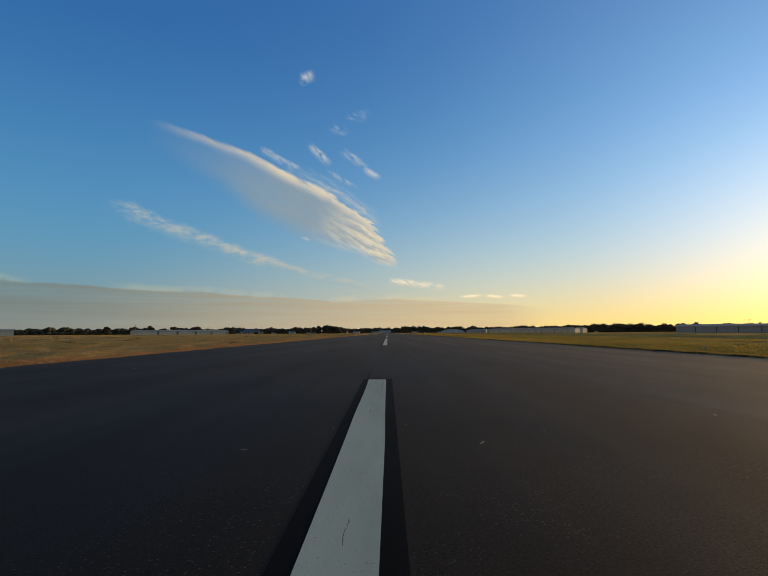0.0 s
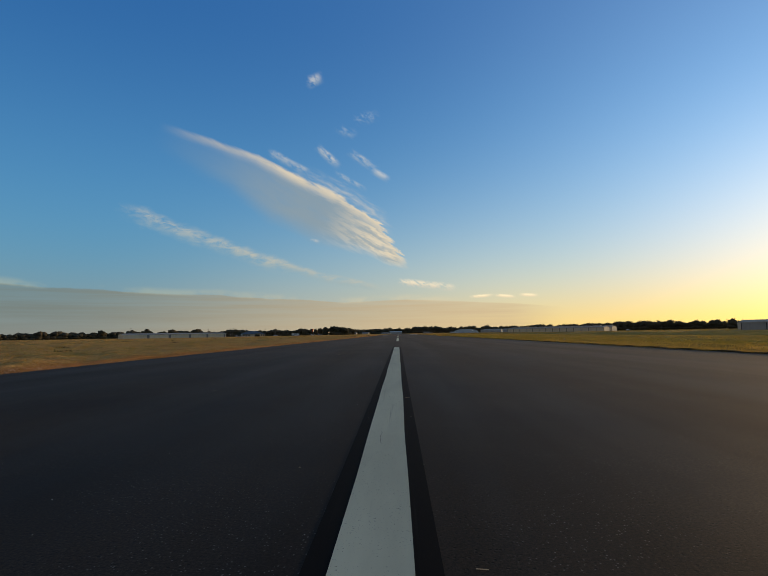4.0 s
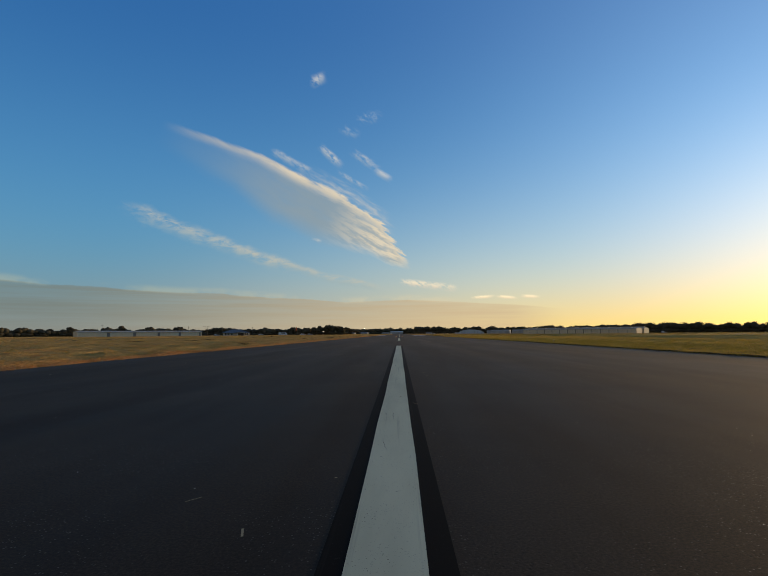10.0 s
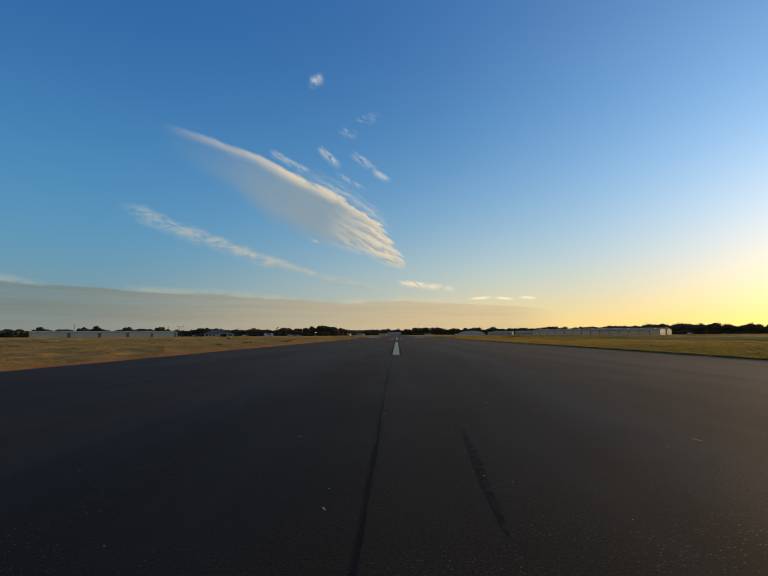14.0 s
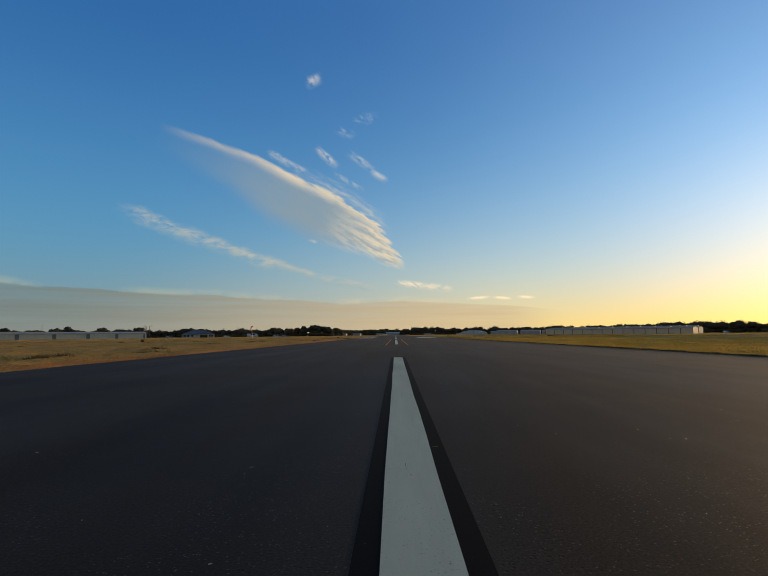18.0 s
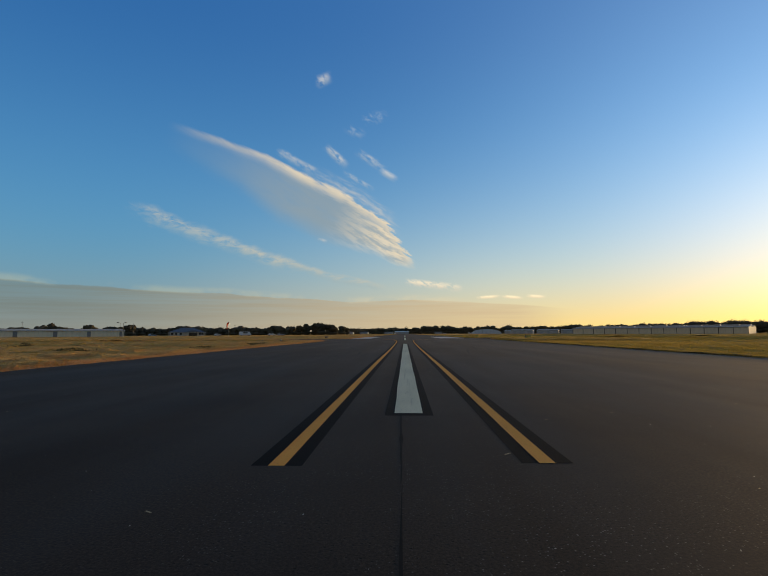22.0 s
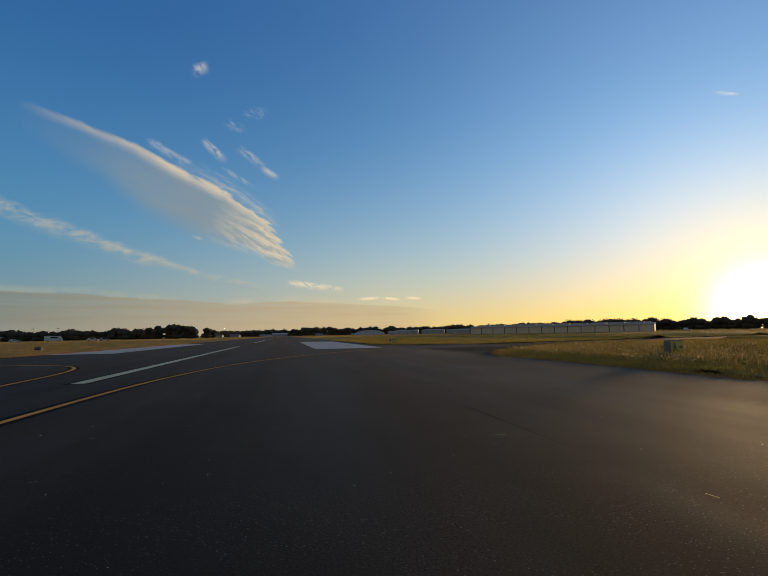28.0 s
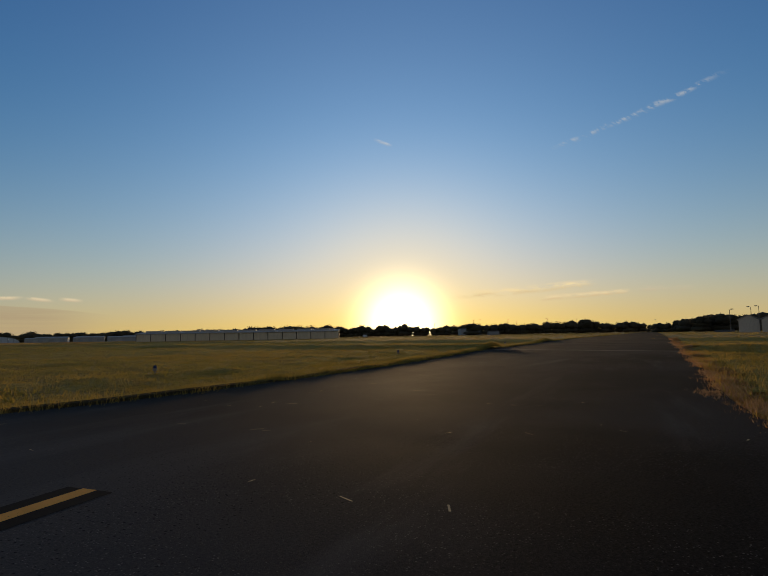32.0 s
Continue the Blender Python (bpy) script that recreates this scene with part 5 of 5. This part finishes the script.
# the terminal with its blue hipped roof
thing, n = placed("terminal_house", (-154.5, 530.5), (-133.4, 539.2), "low cream terminal house with a blue hipped roof", "house")
bm = bmesh.new()
box(bm, 0.6, n - 0.6, 0.6, 13, 0, 2.5)
part("wall", bm, M_STUCCO, thing)
bm = bmesh.new()
e = [bm.verts.new(q) for q in ((-0.6, -0.6, 2.4), (n + 0.6, -0.6, 2.4), (n + 0.6, 14.2, 2.4), (-0.6, 14.2, 2.4))]
r = [bm.verts.new(q) for q in ((n * 0.34, 6.8, 5.5), (n * 0.66, 6.8, 5.5))]
for f in ((e[0], e[1], r[1], r[0]), (e[1], e[2], r[1]), (e[2], e[3], r[0], r[1]), (e[3], e[0], r[0]), (e[3], e[2], e[1], e[0])):
    bm.faces.new(f)
part("roof", bm, M_BLUEROOF, thing, "blue metal hipped roof")
bm = bmesh.new()
for x in (n * 0.52, n * 0.80):
    box(bm, x - 0.35, x + 0.35, -2.4, 0.59, 0, 2.7)
box(bm, n * 0.52 + 0.35, n * 0.80 - 0.35, -2.4, 0.59, 2.3, 2.7)
part("porch", bm, M_STUCCO, thing, "cream porch piers and beam")
bm = bmesh.new()
xm = n * 0.66
v = [bm.verts.new(q) for q in ((n * 0.48, -2.8, 2.85), (n * 0.84, -2.8, 2.85), (xm, -2.8, 4.1), (n * 0.48, 5.0, 2.85), (n * 0.84, 5.0, 2.85), (xm, 5.0, 4.1))]
for f in ((0, 1, 2), (3, 5, 4), (0, 2, 5, 3), (1, 4, 5, 2), (0, 3, 4, 1)):
    bm.faces.new([v[i] for i in f])
part("porch_roof", bm, M_BLUEROOF, thing, "blue metal gabled porch roof")
bm = bmesh.new()
box(bm, n * 0.55, n * 0.77, 0.50, 0.585, 0, 2.3)
part("entrance", bm, M_WINDOW, thing, "dark glazed entrance")
for x in (2.2, 4.6, 7.4, n - 3.6, n - 1.9):
    bm = bmesh.new()
    box(bm, x - 0.7, x + 0.7, 0.54, 0.585, 0.7, 2.0)
    part("window", bm, M_WINDOW, thing, "dark window")
for x in (0.2, 3.4, 6.0, n - 0.2, n - 2.7):
    bm = bmesh.new()
    box(bm, x - 0.14, x + 0.14, -0.45, -0.15, 0, 2.4)
    part("post", bm, M_STUCCO, thing, "cream veranda post")


# ============ vehicles ============
def vehicle(x, y, turn, length, width, height, paint_mat, label, boxy):
    thing = tagged(new("parked_van" if boxy else "parked_car"), label, "van" if boxy else "car", "parked vehicles")
    thing.matrix_world = pose(x, y, -0.05, 0, 0, turn)
    L, W = length / 2, width / 2
    bm = bmesh.new()
    if boxy:
        prof = [(-L, 0.35), (L, 0.35), (L, 1.0), (L - 0.35, height * 0.55), (L - 0.9, height), (-L, height)]
    else:
        prof = [(-L, 0.3), (L, 0.3), (L, 0.75), (L - 1.1, 0.92), (L - 1.9, height), (-L + 1.0, height), (-L + 0.25, 0.95), (-L, 0.85)]
    f0 = [bm.verts.new((q, -W, z)) for q, z in prof]
    f1 = [bm.verts.new((q, W, z)) for q, z in prof]
    k = len(prof)
    for i in range(k):
        bm.faces.new((f0[i], f0[(i + 1) % k], f1[(i + 1) % k], f1[i]))
    bm.faces.new(f0[::-1])
    bm.faces.new(f1)
    bmesh.ops.bevel(bm, geom=bm.edges[:], offset=0.06, segments=2, affect="EDGES")
    part("body", bm, paint_mat, thing)
    for s in (-1, 1):
        bm = bmesh.new()
        box(bm, -L * 0.35, L * 0.42, s * W - 0.012, s * W + 0.012, height * 0.60, height * 0.88)
        part("window", bm, M_WINDOW, thing, "dark side window")
        for q in (-L * 0.62, L * 0.62):
            bm = bmesh.new()
            rod(bm, (q, s * (W - 0.16), 0.33), (q, s * (W + 0.03), 0.33), 0.33, 0.33, 14)
            tyre = part("wheel", bm, M_TYRE, thing)
            bm = bmesh.new()
            rod(bm, (q, s * (W + 0.02), 0.33), (q, s * (W + 0.05), 0.33), 0.18, 0.17, 12)
            part("rim", bm, M_STEEL, tyre)
    return thing


vehicle(-96.2, 506.4, 20, 7.0, 2.3, 2.5, M_CARWHITE, "white camper van parked on the grass", True)
vehicle(-78.5, 500.7, 5, 4.4, 1.8, 1.5, M_CARWHITE, "white car parked at the field's edge", False)
vehicle(-70.8, 491.5, 15, 4.2, 1.8, 1.45, M_CARGREY, "silver car parked at the field's edge", False)
vehicle(-146, 492, 40, 4.3, 1.8, 1.45, M_CARGREY, "silver car parked beside the hangar", False)
vehicle(-118, 520, 25, 4.4, 1.8, 1.5, M_CARWHITE, "white car parked by the terminal", False)
vehicle(-13.5, 908, 80, 5.2, 2.0, 2.0, M_CARWHITE, "white van near the runway's far end", True)
vehicle(197.5, 475.0, 35, 4.5, 1.8, 1.5, M_CARWHITE, "white car glinting beside the hangar", False)
vehicle(62, 1010, 0, 4.5, 1.8, 1.5, M_CARWHITE, "white car far beyond the runway", False)
vehicle(100, 985, 10, 6.0, 2.2, 2.4, M_CARWHITE, "white van far beyond the runway", True)


# ============ poles, windsock, lights, signs ============
def lamp_pole(x, y, h, turn, label):
    thing = tagged(new("lamp_pole"), label, "pole", "lamp poles")
    thing.matrix_world = pose(x, y, -0.05, 0, 0, turn)
    bm = bmesh.new()
    rod(bm, (0, 0, 0), (0, 0, h), 0.14, 0.08)
    part("post", bm, M_POLE, thing)
    bm = bmesh.new()
    rod(bm, (0, 0, h - 0.15), (0.9, 0, h + 0.12), 0.05, 0.04, 6)
    part("arm", bm, M_POLE, thing)
    bm = bmesh.new()
    box(bm, 0.6, 1.45, -0.24, 0.24, h - 0.02, h + 0.26, 0.06)
    part("lamp_head", bm, M_TRIM, thing, "dark unlit lamp head")


for x, y, h, a in ((-135.6, 440, 6.7, 180), (-134, 440, 6.7, 0), (250.6, 321.8, 9.2, 60), (250.9, 319.4, 9.4, 60), (236, 326, 8.0, 240)):
    lamp_pole(x, y, h, a, "tall weathered lamp pole with a dark head")
for k, (az, rg, h) in enumerate(((50.2, 400, 9.3), (51.6, 410, 9.6), (55.9, 430, 12.4), (56.5, 432, 13.0), (59.6, 440, 12.6), (60.5, 452, 10.6), (63.7, 445, 12.8), (66.6, 450, 12.4), (74.0, 520, 11.0))):
    lamp_pole(18 + rg * math.sin(radians(az)), 288 + rg * math.cos(radians(az)), h, 200 + 40 * k, "tall dark lamp pole above the trees")


def utility_pole(x, y, h):
    thing = tagged(new("utility_pole"), "bare wooden utility pole with a crossarm", "pole", "utility poles")
    thing.location = (x, y, -0.05)
    bm = bmesh.new()
    rod(bm, (0, 0, 0), (0, 0, h), 0.16, 0.10)
    part("post", bm, M_POLE, thing)
    bm = bmesh.new()
    box(bm, -1.0, 1.0, -0.06, 0.06, h - 0.9, h - 0.75)
    part("crossarm", bm, M_POLE, thing)


for az, rg, h in ((-38.4, 470, 11.5), (-29.1, 430, 9.5), (-20.7, 440, 8.8), (-19.0, 450, 9.2), (-33.0, 480, 9.0), (-24.0, 450, 8.2), (-4.6, 640, 8.5), (-6.2, 620, 9.0)):
    utility_pole(rg * math.sin(radians(az)), 212 + rg * math.cos(radians(az)), h)

# windsock, hanging limp
thing = tagged(new("windsock"), "limp orange-red windsock on a slim mast", "windsock")
thing.location = (-54.6, 358.5, -0.05)
bm = bmesh.new()
rod(bm, (0, 0, 0), (0, 0, 4.6), 0.055, 0.04)
part("mast", bm, M_STEEL, thing, "slim grey steel mast")
bm = bmesh.new()
box(bm, -0.4, 0.4, -0.4, 0.4, 0.0, 0.16, 0.04)
part("footing", bm, M_CONCRETE, thing)
bm = bmesh.new()
path = [(-0.02, 0, 4.35), (-0.25, 0, 4.42), (-0.48, 0, 4.28), (-0.60, 0, 3.9), (-0.64, 0, 3.4), (-0.63, 0.02, 2.9), (-0.66, 0.02, 2.45)]
radius = [0.30, 0.31, 0.29, 0.25, 0.22, 0.19, 0.15]
rings = []
for i, q in enumerate(path):
    a, b = Vector(path[max(i - 1, 0)]), Vector(path[min(i + 1, len(path) - 1)])
    z = (b - a).normalized()
    y = Vector((0, 1, 0))
    x = y.cross(z).normalized()
    rings.append([bm.verts.new(Vector(q) + (x * math.cos(k * math.tau / 12) * 0.75 + y * math.sin(k * math.tau / 12)) * radius[i] * (1 + 0.08 * math.sin(3 * k + i))) for k in range(12)])
for a, b in zip(rings, rings[1:]):
    for k in range(12):
        bm.faces.new((a[k], a[(k + 1) % 12], b[(k + 1) % 12], b[k]))
part("sock", bm, M_ORANGE, thing, "orange-red cloth sock hanging down")
bm = bmesh.new()
rod(bm, (0, 0, 4.5), (-0.5, 0, 4.62), 0.02, 0.02, 6)
part("hoop_arm", bm, M_STEEL, thing)


# airfield lights
def field_light(name, lens, label, group, tall):
    thing = tagged(new(name), label, "airfield light", group)
    bm = bmesh.new()
    rod(bm, (0, 0, 0), (0, 0, 0.05), 0.16, 0.15, 14)
    part("base_plate", bm, M_CONCRETE, thing)
    bm = bmesh.new()
    rod(bm, (0, 0, 0.05), (0, 0, tall), 0.028, 0.026, 10)
    part("stem", bm, M_TRIM, thing)
    bm = bmesh.new()
    rod(bm, (0, 0, tall), (0, 0, tall + 0.06), 0.045, 0.055, 12)
    part("collar", bm, M_TRIM, thing)
    bm = bmesh.new()
    rod(bm, (0, 0, tall + 0.06), (0, 0, tall + 0.11), 0.045, 0.040, 12)
    rod(bm, (0, 0, tall + 0.11), (0, 0, tall + 0.135), 0.040, 0.015, 12)
    part("lens", bm, lens, thing)
    return thing


first = field_light("runway_edge_light", M_CLEARLENS, "clear-lensed runway edge light on a short stem", "runway edge lights", 0.12)
spots = [(14.1, 13.6 + 60.2 * k) for k in range(6)]
first.location = (*spots[0], -0.05)
for x, y in spots[1:]:
    copy_thing(first, pose(x, y, -0.05, 0, 0, 30))
first = field_light("taxiway_edge_light", M_BLUELENS, "blue-lensed taxiway edge light in the grass", "taxiway edge lights", 0.10)
spots = [(23.0, 300.4), (19.2, 298.9), (34, 302.6), (52, 308.2), (75, 316.5), (25.5, 287.0), (46, 292.6), (70, 299.4), (-17, 262.4), (-13.0, 286.8)]
first.location = (*spots[0], -0.05)
for x, y in spots[1:]:
    copy_thing(first, pose(x, y, -0.05, 0, 0, 10))


def lettered(text, size, mat, name="letter"):
    cu = bpy.data.curves.new(name, "FONT")
    cu.body, cu.size, cu.extrude, cu.align_x, cu.align_y = text, size, 0.004, "CENTER", "CENTER"
    tmp = new(name, cu)
    bpy.context.view_layer.update()
    me = bpy.data.meshes.new_from_object(tmp.evaluated_get(bpy.context.evaluated_depsgraph_get()))
    bpy.data.objects.remove(tmp)
    me.materials.clear()
    me.materials.append(mat)
    return new(name, me)


def guidance_sign(x, y, turn, width, face, text, label, mark, legs=0.12, high=0.46):
    """A low airfield sign: casing on short legs, front panel towards local -y."""
    thing = tagged(new("taxiway_sign"), label, "sign", "airfield signs")
    thing.matrix_world = pose(x, y, -0.05, 0, 0, turn)
    z0, z1 = legs, legs + high
    bm = bmesh.new()
    prism(bm, [(-0.13, z0), (0.13, z0), (0.10, z1), (-0.10, z1)], -width / 2, width / 2)
    bmesh.ops.bevel(bm, geom=bm.edges[:], offset=0.012, segments=2, affect="EDGES")
    part("casing", bm, M_SIGNF, thing, "dull aluminium casing")
    bm = bmesh.new()
    prism(bm, [(-0.136, z0 + 0.03), (-0.126, z0 + 0.03), (-0.099, z1 - 0.03), (-0.109, z1 - 0.03)], -width / 2 + 0.03, width / 2 - 0.03)
    panel = part("panel", bm, face, thing)
    tilt = 90 - math.degrees(math.atan2(0.03, high))
    zc = (z0 + z1) / 2
    if text:
        for ch, px in text:
            ob = lettered(ch, high * 0.82, mark)
            ob.parent = panel
            ob.matrix_local = pose(px, -0.132, zc, tilt, 0, 0)
        bm = bmesh.new()
        box(bm, 0.06, 0.22, -0.128, -0.122, zc - 0.022, zc + 0.022)
        v = [bm.verts.new(q) for q in ((0.20, -0.127, zc - 0.085), (0.20, -0.127, zc + 0.085), (0.31, -0.127, zc))]
        bm.faces.new((v[0], v[2], v[1]))
        part("arrow", bm, mark, panel)
    else:
        for px, wd in ((-0.2, 0.13), (0.0, 0.13), (0.2, 0.13)):
            bm = bmesh.new()
            prism(bm, [(-0.128, zc - 0.09), (-0.121, zc - 0.09), (-0.112, zc + 0.09), (-0.118, zc + 0.09)], px - wd / 2, px + wd / 2)
            part("bar", bm, mark, panel)
    for px in (-width / 2 + 0.1, width / 2 - 0.1):
        bm = bmesh.new()
        rod(bm, (px, 0, 0), (px, 0, z0 + 0.02), 0.025, 0.025, 8)
        part("leg", bm, M_STEEL, thing)
    bm = bmesh.new()
    box(bm, -width / 2 - 0.08, width / 2 + 0.08, -0.24, 0.24, -0.02, 0.05)
    part("plinth", bm, M_CONCRETE, thing)


guidance_sign(16.6, 271.6, 22, 0.85, M_SIGNY, (("A", -0.18),), "low yellow taxiway sign lettered A with an arrow", M_SIGNK, 0.12, 0.46)
guidance_sign(14.45, 305.9, 35, 0.85, M_SIGNY, None, "low yellow sign with dark bars in the grass", M_SIGNK, 0.14, 0.38)
guidance_sign(-15.6, 303.2, -25, 0.66, M_SIGNK, None, "low black sign with pale bars in the grass", M_SIGNF, 0.10, 0.30)

# a small two-part marker box by the side taxiway
thing = tagged(new("marker_box"), "small dull teal marker box with a white end in the grass", "marker")
thing.matrix_world = pose(-14.6, 261.6, 0.0, 0, 0, 12)
for name, x0, x1, mat, text in (("body", -0.14, 0.03, M_MARKER, "dull teal housing"), ("end_panel", 0.035, 0.125, M_STUCCO, "pale end panel")):
    bm = bmesh.new()
    box(bm, x0, x1, -0.07, 0.07, 0.05, 0.23, 0.01)
    bmesh.ops.bevel(bm, geom=bm.edges[:], offset=0.012, segments=2, affect="EDGES")
    part(name, bm, mat, thing, text)
bm = bmesh.new()
box(bm, -0.16, 0.145, -0.10, 0.10, -0.05, 0.05)
part("plinth", bm, M_CONCRETE, thing)

# beacon lamp, and two far lamps added in place of bright reflections
for x, y, h, r in ((-34.5, 599, 6.0, 0.10), (146, 1040, 4.0, 0.2), (66, 1020, 6.5, 0.16)):
    thing = tagged(new("beacon_and_glint"), "white beacon lamp on a short pole, the far two standing in for glints", "lamp", "burning lamps")
    thing.location = (x, y, -0.05)
    bm = bmesh.new()
    rod(bm, (0, 0, 0), (0, 0, h), 0.10, 0.07)
    part("post", bm, M_POLE, thing)
    bm = bmesh.new()
    bmesh.ops.create_icosphere(bm, subdivisions=2, radius=r, matrix=Matrix.Translation((0, 0, h + r * 0.8)))
    part("lamp", bm, M_LAMP_GLINT, thing, "bright glowing ball, lamp of the beacon and stand-in for the far glints")

# culvert wall and a low board beside the taxiway
bm = bmesh.new()
box(bm, -9.2, 9.2, -0.15, 0.15, 0, 0.85)
bmesh.ops.bevel(bm, geom=bm.edges[:], offset=0.03, segments=2, affect="EDGES")
ob = tagged(part("culvert_wall", bm, M_POLE), "low dark culvert wall in the grass", "wall")
ob.matrix_world = pose(237, 328, -0.05, 0, 0, -9)
